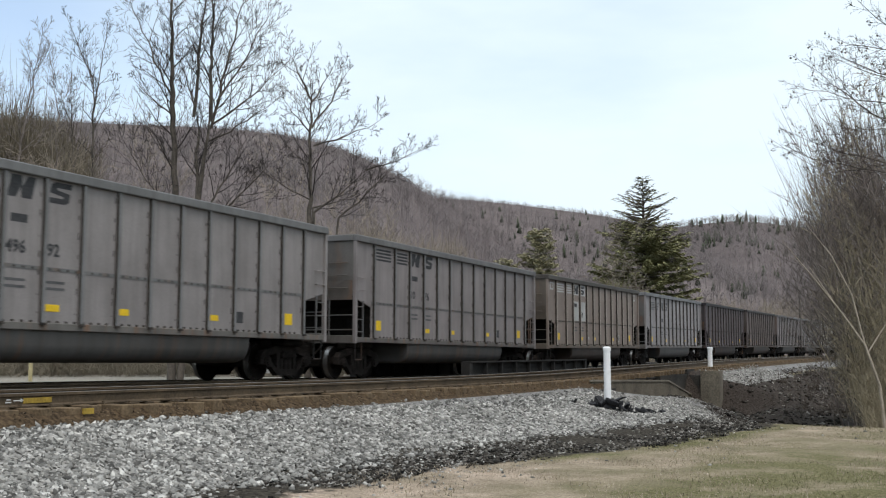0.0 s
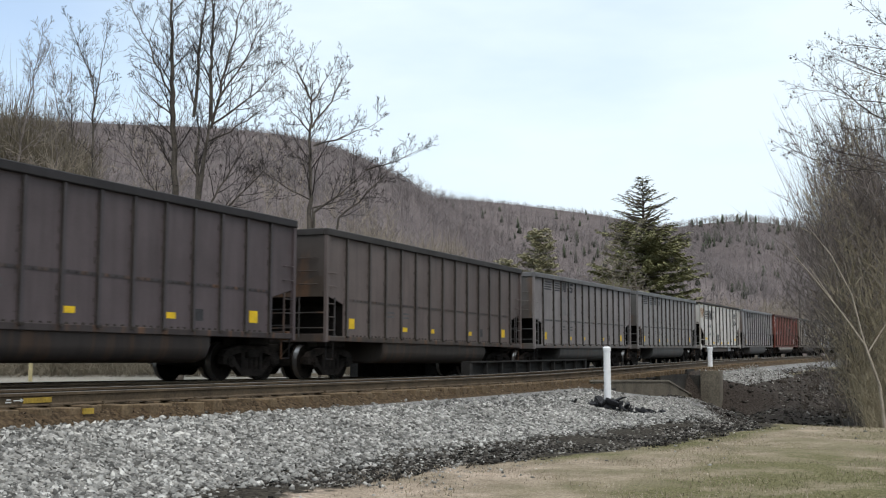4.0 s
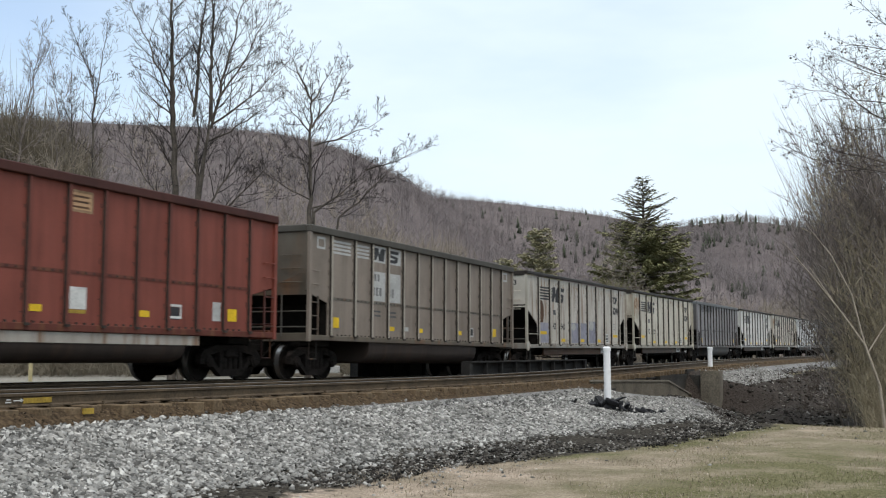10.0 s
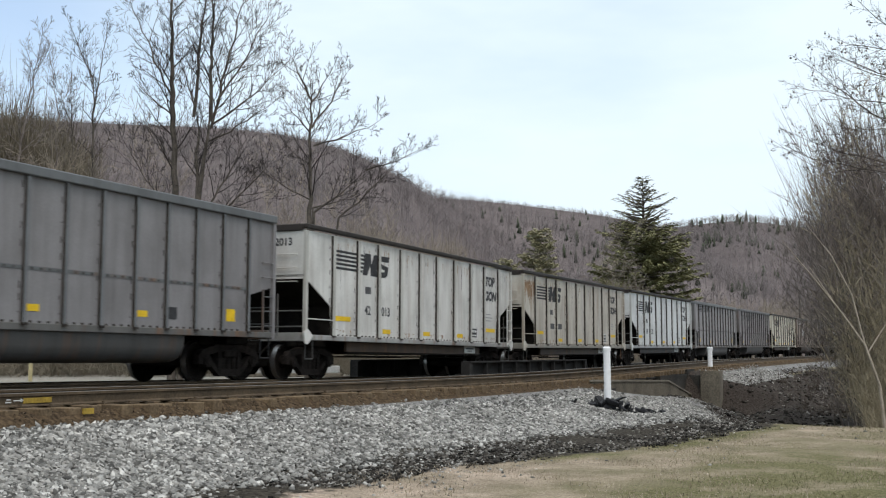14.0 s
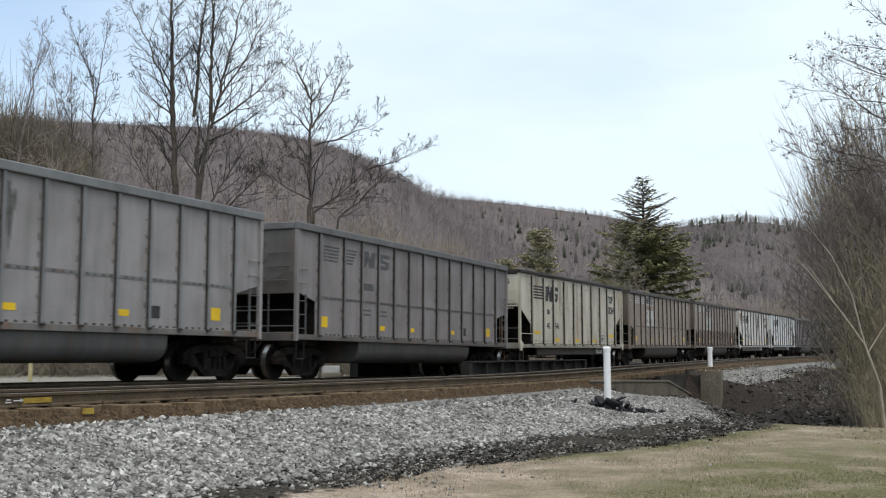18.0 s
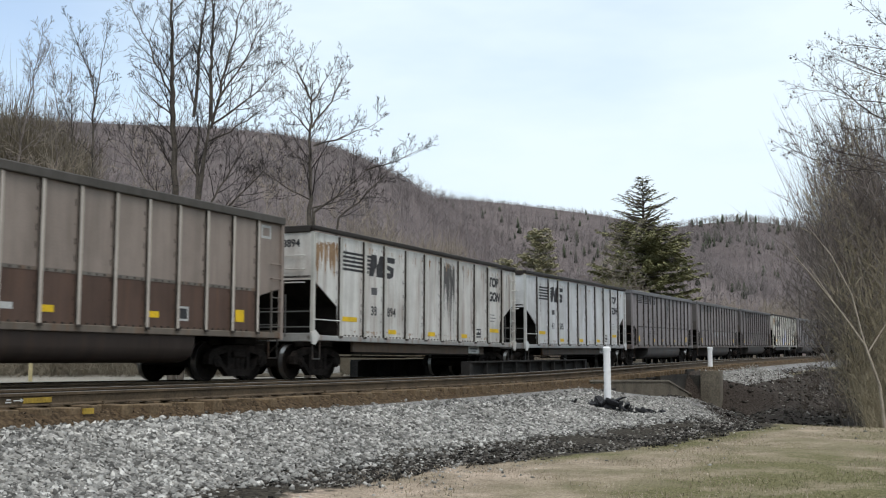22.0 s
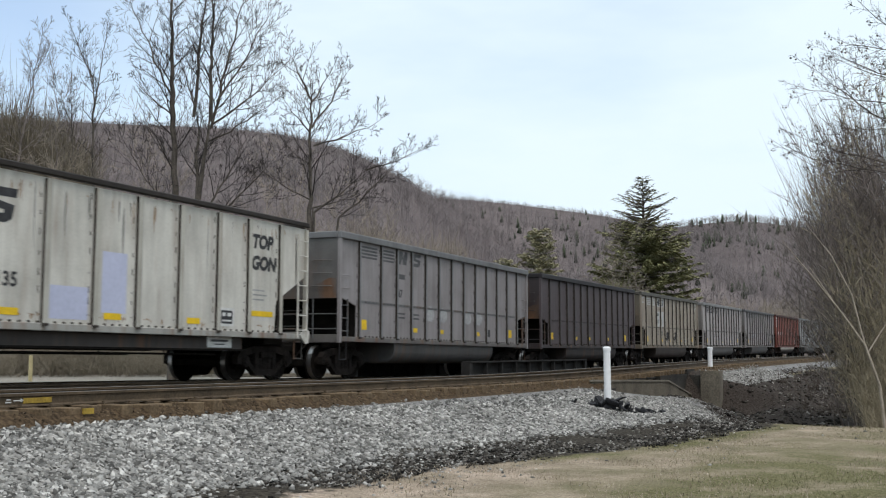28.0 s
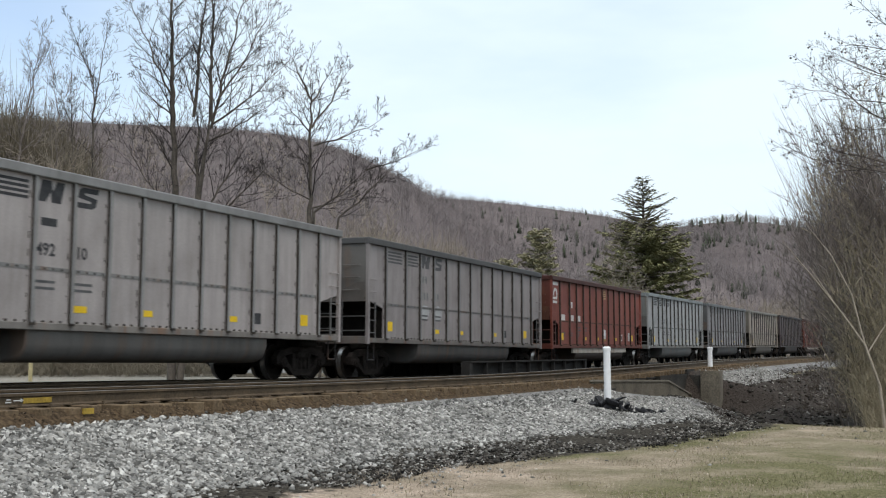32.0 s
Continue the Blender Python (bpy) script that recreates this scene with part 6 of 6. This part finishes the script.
def hillside(name, label, ridge, r0, r1, trees, height, seed, evergreen=0, branches=15, stand=0.16, width=0.011, cut=0.68, near_top=(4, 1.6)):
    """A wooded hill between two distances; ridge: (sideways, upward) slope of the sight line to its crest."""
    rng = np.random.default_rng(seed)
    ts, es = np.array([a for a, _ in ridge]), np.array([b for _, b in ridge])
    crest = spline(ts, es)

    def surface(t, k):
        ahead = r0 + (r1 - r0) * k
        top = EYE_Z + crest(t) * r1 - height * stand
        wave = 0.03 * r1 * np.sin(t * 23 + k * 5 + seed) * np.sin(k * 9 + t * 11) * k * (1 - k)
        z = -1.2 + (top + 1.2) * np.minimum(k, 2 - k) ** 1.1 + wave
        x, y = spots(t * ahead, ahead)
        return x, y, z
    gt, gk = np.meshgrid(np.linspace(ts[0], ts[-1], 90), np.linspace(0, 1.25, 26))
    x, y, z = surface(gt, gk)
    idx = np.arange(gt.size).reshape(gt.shape)
    faces = np.stack([idx[:-1, :-1], idx[:-1, 1:], idx[1:, 1:], idx[1:, :-1]], -1).reshape(-1, 4)
    me = mesh_of(name, np.stack([x, y, z], -1).reshape(-1, 3).tolist(), faces.tolist(), HILL, True)
    tagged(new(name, me), label, "hill", kind="structure")
    t = rng.uniform(ts[0], ts[-1], trees)
    k = rng.random(trees) ** 0.8
    crest_n = trees // 3
    k[:crest_n] = 1 - 0.03 * rng.random(crest_n)
    x, y, z = surface(t, k)
    h = height * rng.uniform(0.65, 1.25, trees) * (1 - cut * smooth(0.85, 0.97, k))
    woods(name + "_woods", "grey-brown leafless forest covering the hill", np.stack([x, y, z - 0.3], -1), h, WOODS, rng, seed, branches, 1, width)
    if evergreen:
        t = rng.uniform(ts[0], ts[-1], evergreen)
        k = rng.beta(*near_top, evergreen)
        x, y, z = surface(t, k)
        cone_v = [(math.cos(i * 1.2566) * w, math.sin(i * 1.2566) * w, zz) for w, zz in ((0.26, 0.08), (0.20, 0.45)) for i in range(5)] + [(0, 0, 1.1), (0, 0, 0.0)]
        cone_f = [(i, (i + 1) % 5, 10) for i in range(5)] + [(5 + i, 5 + (i + 1) % 5, 10) for i in range(5)] + [((i + 1) % 5, i, 11) for i in range(5)]
        me = scatter_mesh(name + "_pines", np.stack([x, y, z], -1), height * rng.uniform(0.25, 0.6, evergreen), cone_v, cone_f, NEEDLES_FAR, rng, tilt=0.04)
        tagged(new(name + "_pines", me), "scattered dark evergreens among the bare trees", "woods", kind="stuff")


def conifer(label, across, ahead, height, half, seed, name="evergreen_tree", gap=0.42, open_top=0.3, mat=None, taper=0.72):
    rng = random.Random(seed)
    x, y = spot(across, ahead)
    tree = tagged(new(name, None), label, "tree", "evergreen trees")
    z0 = float(ground_z(x, y))
    tree.location = (x, y, z0)
    part("trunk", tubes("trunk", [((0, 0, 0), (0, 0, height * 0.6), 0.02 * height, 0.011 * height), ((0, 0, height * 0.6), (0, 0, height), 0.011 * height, 0.012)], BARK, 8), None, tree)
    limbs, v, f = [], [], []
    z = height * 0.08
    while z < height * 0.985:
        k = z / height
        bare = k > 1 - open_top
        reach = half * (1 - k) ** taper * (0.9 + 0.1 * math.sin(z * 2.1)) * (1.0 if k > 0.25 else 0.85)
        for _ in range(8 if k < 0.75 else 5):
            a = rng.random() * 6.283
            ln = max(0.3, reach * rng.choice((0.6, 0.8, 0.9, 1.0, 1.0, 1.15)) * rng.uniform(0.9, 1.1))
            droop = rng.uniform(-0.14, 0.02) + 0.42 * k * k
            root = Vector((0, 0, z))
            mid = Vector((math.cos(a) * ln * 0.55, math.sin(a) * ln * 0.55, z + ln * 0.55 * droop))
            tip = Vector((math.cos(a) * ln, math.sin(a) * ln, z + ln * (droop + 0.10)))
            thick = (0.018 + 0.016 * ln) * (1.5 if bare else 1.0)
            limbs += [(tuple(root), tuple(mid), thick, thick * 0.7), (tuple(mid), tuple(tip), thick * 0.7, 0.012)]
            if bare:
                # thin bare side twigs that hang from the open top
                for _ in range(int(ln * 5) + 2):
                    c = mid.lerp(tip, rng.uniform(-0.7, 1.0))
                    b = a + rng.uniform(-1.0, 1.0)
                    w = rng.uniform(0.15, 0.5)
                    limbs.append((tuple(c), (c.x + math.cos(b) * w, c.y + math.sin(b) * w, c.z + w * rng.uniform(-0.35, 0.3)), 0.020, 0.010))
            dense = 0.05 + 0.6 * max(0.0, 1 - open_top + 0.10 - k) / 0.10 if bare else 0.9
            for _ in range(int(ln * 70 * min(dense, 1.0)) + 2):
                at = rng.uniform(0.15, 1.04)
                c = root.lerp(mid, at / 0.55) if at < 0.55 else mid.lerp(tip, (at - 0.55) / 0.45)
                fan = 0.10 + 0.30 * (1 - at)
                c = c + Vector((rng.gauss(0, fan), rng.gauss(0, fan), rng.gauss(-0.05, 0.06)))
                s, b = rng.uniform(0.14, 0.36), a + rng.gauss(0, 0.8)
                w = Vector((math.cos(b) * s, math.sin(b) * s, rng.uniform(-0.45, 0.15) * s))
                n = Vector((-math.sin(b) * s * 0.26, math.cos(b) * s * 0.26, rng.uniform(-0.22, 0.22) * s))
                i = len(v)
                v.extend([c - n, c + n, c + w])
                f.append((i, i + 1, i + 2))
        z += gap * rng.uniform(0.7, 1.2) * (1.0 if k < 0.7 else 0.9)
    part("branchwork", tubes("branchwork", limbs, BARK, 3), None, tree)
    part("crown", mesh_of("crown", v, f, mat or NEEDLES), None, tree, "dark green drooping needles")


def build_trees():
    limbed_tree("tall leafless many-stemmed tree behind the railway", 46, BIG_TREE, 23, stout=0.85)
    limbed_tree("leafless spreading tree behind the railway", 45, SPREAD_TREE, 9)
    limbed_tree("slender leafless tree behind the railway", 62, SLIM_TREE, 33, reach=0.25, gap=0.45, thin=0.008, last=3)
    limbed_tree("leafless tree with fine twigs behind the railway", 66, EDGE_TREE, 14, reach=0.28, gap=0.40, bark=SAPLING, twig=SAPLING, thin=0.009, last=3)
    stemmed_tree("leafless understory tree behind the railway", 58, ((-0.262, -0.275, 0.19), (-0.250, -0.235, 0.17)), 51, limbs=13, last=3, reach=0.34, first=0.12, radius=0.09, bark=THICKET, twig=THICKET)
    stemmed_tree("leafless understory tree behind the railway", 60, ((-0.150, -0.165, 0.16), (-0.140, -0.125, 0.17)), 52, limbs=13, last=3, reach=0.34, first=0.12, radius=0.09, bark=THICKET, twig=THICKET)
    stemmed_tree("leafless understory tree behind the railway", 56, ((-0.345, -0.352, 0.19), (-0.335, -0.320, 0.17)), 53, limbs=13, last=3, reach=0.34, first=0.12, radius=0.09, bark=THICKET, twig=THICKET)
    stemmed_tree("leafless understory tree behind the railway", 58, ((-0.072, -0.060, 0.125), (-0.080, -0.085, 0.135)), 54, limbs=13, last=3, reach=0.36, first=0.12, radius=0.09, bark=THICKET, twig=THICKET)
    # the bank at the edge of the lawn
    limbed_tree("tall leafless tree with hanging seed balls by the lawn", 31, SEED_TREE, 77, thin=0.0042, gap=0.30, reach=0.15, lift=0.02, side=0.62, foot_up=0.0, seeds=330, last=3, stout=0.6)
    stemmed_tree("leafless sapling beside the lawn", 36, ((0.388, 0.360, 0.215), (0.39, 0.378, 0.235), (0.40, 0.398, 0.25)), 78, limbs=16, last=3, reach=0.17, rise=1.6, first=0.2, radius=0.055, twig=SCRUB, lift=0.1)
    stemmed_tree("leafless sapling beside the lawn", 38, ((0.372, 0.335, 0.170), (0.378, 0.350, 0.190)), 79, limbs=16, last=3, reach=0.18, rise=1.5, first=0.15, radius=0.05, twig=SCRUB, lift=0.1)
    stemmed_tree("leafless sapling beside the lawn", 35, ((0.366, 0.318, 0.135), (0.372, 0.342, 0.160)), 80, limbs=16, last=3, reach=0.2, rise=1.5, first=0.1, radius=0.045, twig=SCRUB, lift=0.1)
    # pale leaning trunk with a fork
    lean_tree = tagged(new("leaning_tree", None), "pale forked trunk leaning out of the thicket", "tree", "leafless trees")
    d = 29.0

    def pt(a, up, ahead=d):
        x, y = spot(a * ahead, ahead)
        return (x, y, EYE_Z + up * ahead)
    trunk = [(pt(0.388, -0.075), pt(0.384, -0.030), 0.042, 0.038), (pt(0.384, -0.030), pt(0.372, 0.006), 0.038, 0.035), (pt(0.372, 0.006), pt(0.352, 0.035), 0.031, 0.025), (pt(0.352, 0.035), pt(0.328, 0.066), 0.025, 0.020), (pt(0.328, 0.066), pt(0.302, 0.098), 0.020, 0.007)]
    fork = [(pt(0.372, 0.006), pt(0.362, 0.05), 0.025, 0.021), (pt(0.362, 0.05), pt(0.345, 0.085), 0.021, 0.017), (pt(0.345, 0.085), pt(0.322, 0.115), 0.017, 0.007)]
    side = [(pt(0.345, 0.045), pt(0.325, 0.075), 0.017, 0.010), (pt(0.375, 0.0), pt(0.395, 0.03), 0.021, 0.017), (pt(0.395, 0.03), pt(0.41, 0.06), 0.025, 0.017)]
    part("trunk", tubes("trunk", trunk, BARK_PALE, 8), None, lean_tree)
    part("branchwork", tubes("branchwork", fork + side, BARK_PALE, 6), None, lean_tree)
    # stands of thin trees and scrub
    rng = np.random.default_rng(9)
    k = 330
    ahead = rng.uniform(68, 105, k)
    t = rng.uniform(-0.50, -0.325, k)
    x, y = spots(t * ahead, ahead)
    h = (0.224 - 0.50 * np.clip(t + 0.39, 0, 0.1)) * ahead * rng.uniform(0.72, 1.0, k) + 0.8
    woods("edge_woods", "dense olive-brown leafless wood at the edge of the field", np.stack([x, y, ground_z(x, y) - 0.2], -1), h, EDGE_BROWN, rng, 15, 60, 4, 0.0035, 0.22, 0.15, "woods")
    k = 1250
    ahead = rng.uniform(58, 150, k)
    t = rng.uniform(-0.48, 0.02, k)
    x, y = spots(t * ahead, ahead)
    h = (0.165 - 0.12 * (t + 0.40)) * ahead * rng.uniform(0.45, 0.85, k) + 0.8
    woods("background_thicket", "dense leafless grey-brown thicket behind the railway", np.stack([x, y, ground_z(x, y) - 0.2], -1), h, THICKET, rng, 5, 34, 3, 0.0055, 0.24, 0.12, "thicket")
    k = 1100
    ahead = rng.uniform(66, 230, k)
    t = rng.uniform(0.0, 0.40, k)
    x, y = spots(t * ahead, ahead)
    keep = x - side_x_at(np.clip(y, -400, 400)) < -9
    x, y, ahead = x[keep], y[keep], ahead[keep]
    h = ahead * rng.uniform(0.02, 0.048, len(x)) + 1.2
    woods("field_brush", "tan leafless brush at the foot of the hills", np.stack([x, y, ground_z(x, y) - 0.2], -1), h, THICKET, rng, 6, 30, 2, 0.006, 0.3, 0.1, "brush")
    k = 1500
    ahead = rng.uniform(30.5, 48, k)
    t = 0.376 + 0.21 * rng.random(k) ** 0.9
    x, y = spots(t * ahead, ahead)
    h = (3.2 + 0.075 * ahead + np.clip(t - 0.36, 0, 0.05) * 20) * (0.22 + 0.8 * rng.random(k) ** 1.3)
    woods("bank_scrub", "dense olive-brown leafless scrub on the creek bank", np.stack([x, y, ground_z(x, y) - 0.1], -1), h, SCRUB, rng, 7, 26, 3, 0.0024, 0.22, 0.06, "scrub", -0.16, 0.11)
    k = 105
    ahead = rng.uniform(33, 46, k)
    t = 0.346 + 0.15 * rng.random(k) ** 0.8
    x, y = spots(t * ahead, ahead)
    h = (0.105 + np.clip((t - 0.335) * 1.5, 0, 0.11)) * ahead * rng.uniform(0.75, 1.05, k) + 2.2
    woods("bank_saplings", "grey-brown leafless saplings above the scrub", np.stack([x, y, ground_z(x, y) - 0.1], -1), h, SAPLING, rng, 17, 34, 4, 0.0028, 0.22, 0.30, "saplings", -0.17, 0.07)
    # low brambles and leaf litter on the embankment
    k = 420
    y = 40 + 45 * rng.random(k)
    u = 5.6 + 6.5 * rng.random(k)
    x = u + side_x_at(y)
    keep = y > 53 - 1.2 * (u - 5)
    x, y = x[keep], y[keep]
    woods("bank_brambles", "low brown brambles on the embankment", np.stack([x, y, ground_z(x, y) - 0.05], -1), rng.uniform(0.25, 0.8, len(x)), BRAMBLE, rng, 8, 16, 2, 0.010, 0.6, 0.05, "brambles")
    k = 3000
    ahead = rng.uniform(52, 72, k)
    t = rng.uniform(-0.46, 0.06, k)
    x, y = spots(t * ahead, ahead)
    keep = x - side_x_at(np.clip(y, -400, 400)) < -9
    x, y = x[keep], y[keep]
    woods("field_weeds", "low tan weeds and brush in the field behind the railway", np.stack([x, y, ground_z(x, y) - 0.1], -1), 0.5 + 2.0 * rng.random(len(x)) ** 1.6, WEEDS, rng, 12, 30, 3, 0.0075, 0.45, 0.02, "brush", 0.0, 0.2)
    conifer("dark green conifer with drooping layered branches", 0.1785 * 92, 92, 15.4, 6.7, 61, gap=0.33, taper=0.66, open_top=0.36)
    conifer("small rounded olive-green pine on the far field", 0.086 * 118, 118, 14.0, 3.6, 62, gap=0.5, open_top=0.0, mat=OLIVE_NEEDLES, taper=0.45)
    conifer("small rounded olive-green pine on the far field", 0.056 * 118, 118, 10.6, 3.4, 63, gap=0.5, open_top=0.0, mat=OLIVE_NEEDLES, taper=0.45)
    stemmed_tree("pale leafless shrub before the conifer", 78, ((0.160, 0.152, 0.095), (0.162, 0.163, 0.105), (0.158, 0.142, 0.085)), 90, limbs=7, last=3, reach=0.32, first=0.15, radius=0.06, bark=BARK_PALE, twig=BARK_PALE, thin=0.008)


RIDGE_LEFT = [(-0.62, 0.225), (-0.45, 0.214), (-0.392, 0.211), (-0.30, 0.206), (-0.22, 0.203), (-0.13, 0.193), (-0.07, 0.174), (-0.012, 0.141), (0.05, 0.10), (0.13, 0.05)]
RIDGE_MID = [(-0.25, 0.15), (-0.10, 0.145), (-0.012, 0.139), (0.05, 0.134), (0.108, 0.127), (0.155, 0.120), (0.21, 0.108), (0.28, 0.09), (0.36, 0.06)]
RIDGE_FAR = [(0.02, 0.10), (0.12, 0.113), (0.20, 0.115), (0.262, 0.1215), (0.31, 0.117), (0.38, 0.112), (0.50, 0.11), (0.70, 0.10)]


def build_hills():
    hillside("hill_left", "leafless wooded hillside rising behind the thicket", RIDGE_LEFT, 170, 950, 9000, 12, 41)
    hillside("hill_middle", "long wooded ridge across the valley", RIDGE_MID, 320, 1200, 8000, 12, 42, evergreen=520, near_top=(2.6, 2.2))
    hillside("hill_far", "distant wooded hill with bare trees on its crest", RIDGE_FAR, 450, 1150, 7000, 14, 43, evergreen=620, stand=0.45, cut=0.45, near_top=(5, 1.5))


def build_far_things():
    x, y = spot(0.3155 * 150, 150)
    pole = tagged(new("utility_pole", None), "dark wooden utility pole beyond the railway", "utility pole")
    pole.location = (x, y, float(ground_z(x, y)))
    part("shaft", rod(bmesh.new(), (0, 0, 0), (0, 0, 8.6), 0.16, 0.11, 8), BARK, pole)
    part("cap", boxes((-0.13, 0.13, -0.13, 0.13, 8.6, 8.66)), BARK, pole)
    # a low concrete barrier and a marker stake behind the train
    bar = tagged(new("concrete_barrier", None), "low pale concrete barrier behind the railway", "barrier")
    x, y = spot(-0.135 * 52, 52)
    bar.matrix_basis = pose(x, y, float(ground_z(x, y)), 0, 0, CAM_YAW)
    part("base", boxes((-2.4, 2.4, -0.3, 0.3, 0.0, 0.16), bevel=0.02), CONCRETE, bar)
    part("rail_top", boxes((-2.3, 2.3, -0.14, 0.14, 0.16, 0.5), bevel=0.03), DECAL_PATCH, bar)
    x, y = spot(-0.363 * 46, 46)
    stake = tagged(new("marker_stake", None), "weathered yellowish wooden stake in the field", "stake")
    stake.location = (x, y, float(ground_z(x, y)))
    part("post", boxes((-0.06, 0.06, -0.06, 0.06, -0.2, 1.05), bevel=0.01), STRAW, stake)


# ---- what moves ----
def motions():
    wheels = {}
    for car, front in TRAIN:
        times = [float(t) for t in range(0, 33)]
        walk(car, [(t, car_pose(front, t)) for t in times])
        for w in car.children:
            if w.name.split(".")[0] == "wheelset":
                wheels.setdefault(round(w.location.y, 3), []).append(w)
    rows = [i / FPS for i in range(int(32 * FPS) + 1)]
    for yy, group in wheels.items():
        spin = [(t, Matrix.Translation((0, yy, 0.457)) @ Matrix.Rotation((float(RUN(t)) / 0.457) % 6.283185, 4, "X")) for t in rows]
        walk(group[0], spin)
        keys = group[0].animation_data
        for w in group[1:]:
            w.rotation_mode = "QUATERNION"
            w.animation_data_create()
            w.animation_data.action = keys.action
            w.animation_data.action_slot = keys.action_slot


build_ground()
build_hills()
build_bridge()
build_markers()
build_train()
build_far_things()
build_trees()
build_ballast()
build_tracks()
motions()
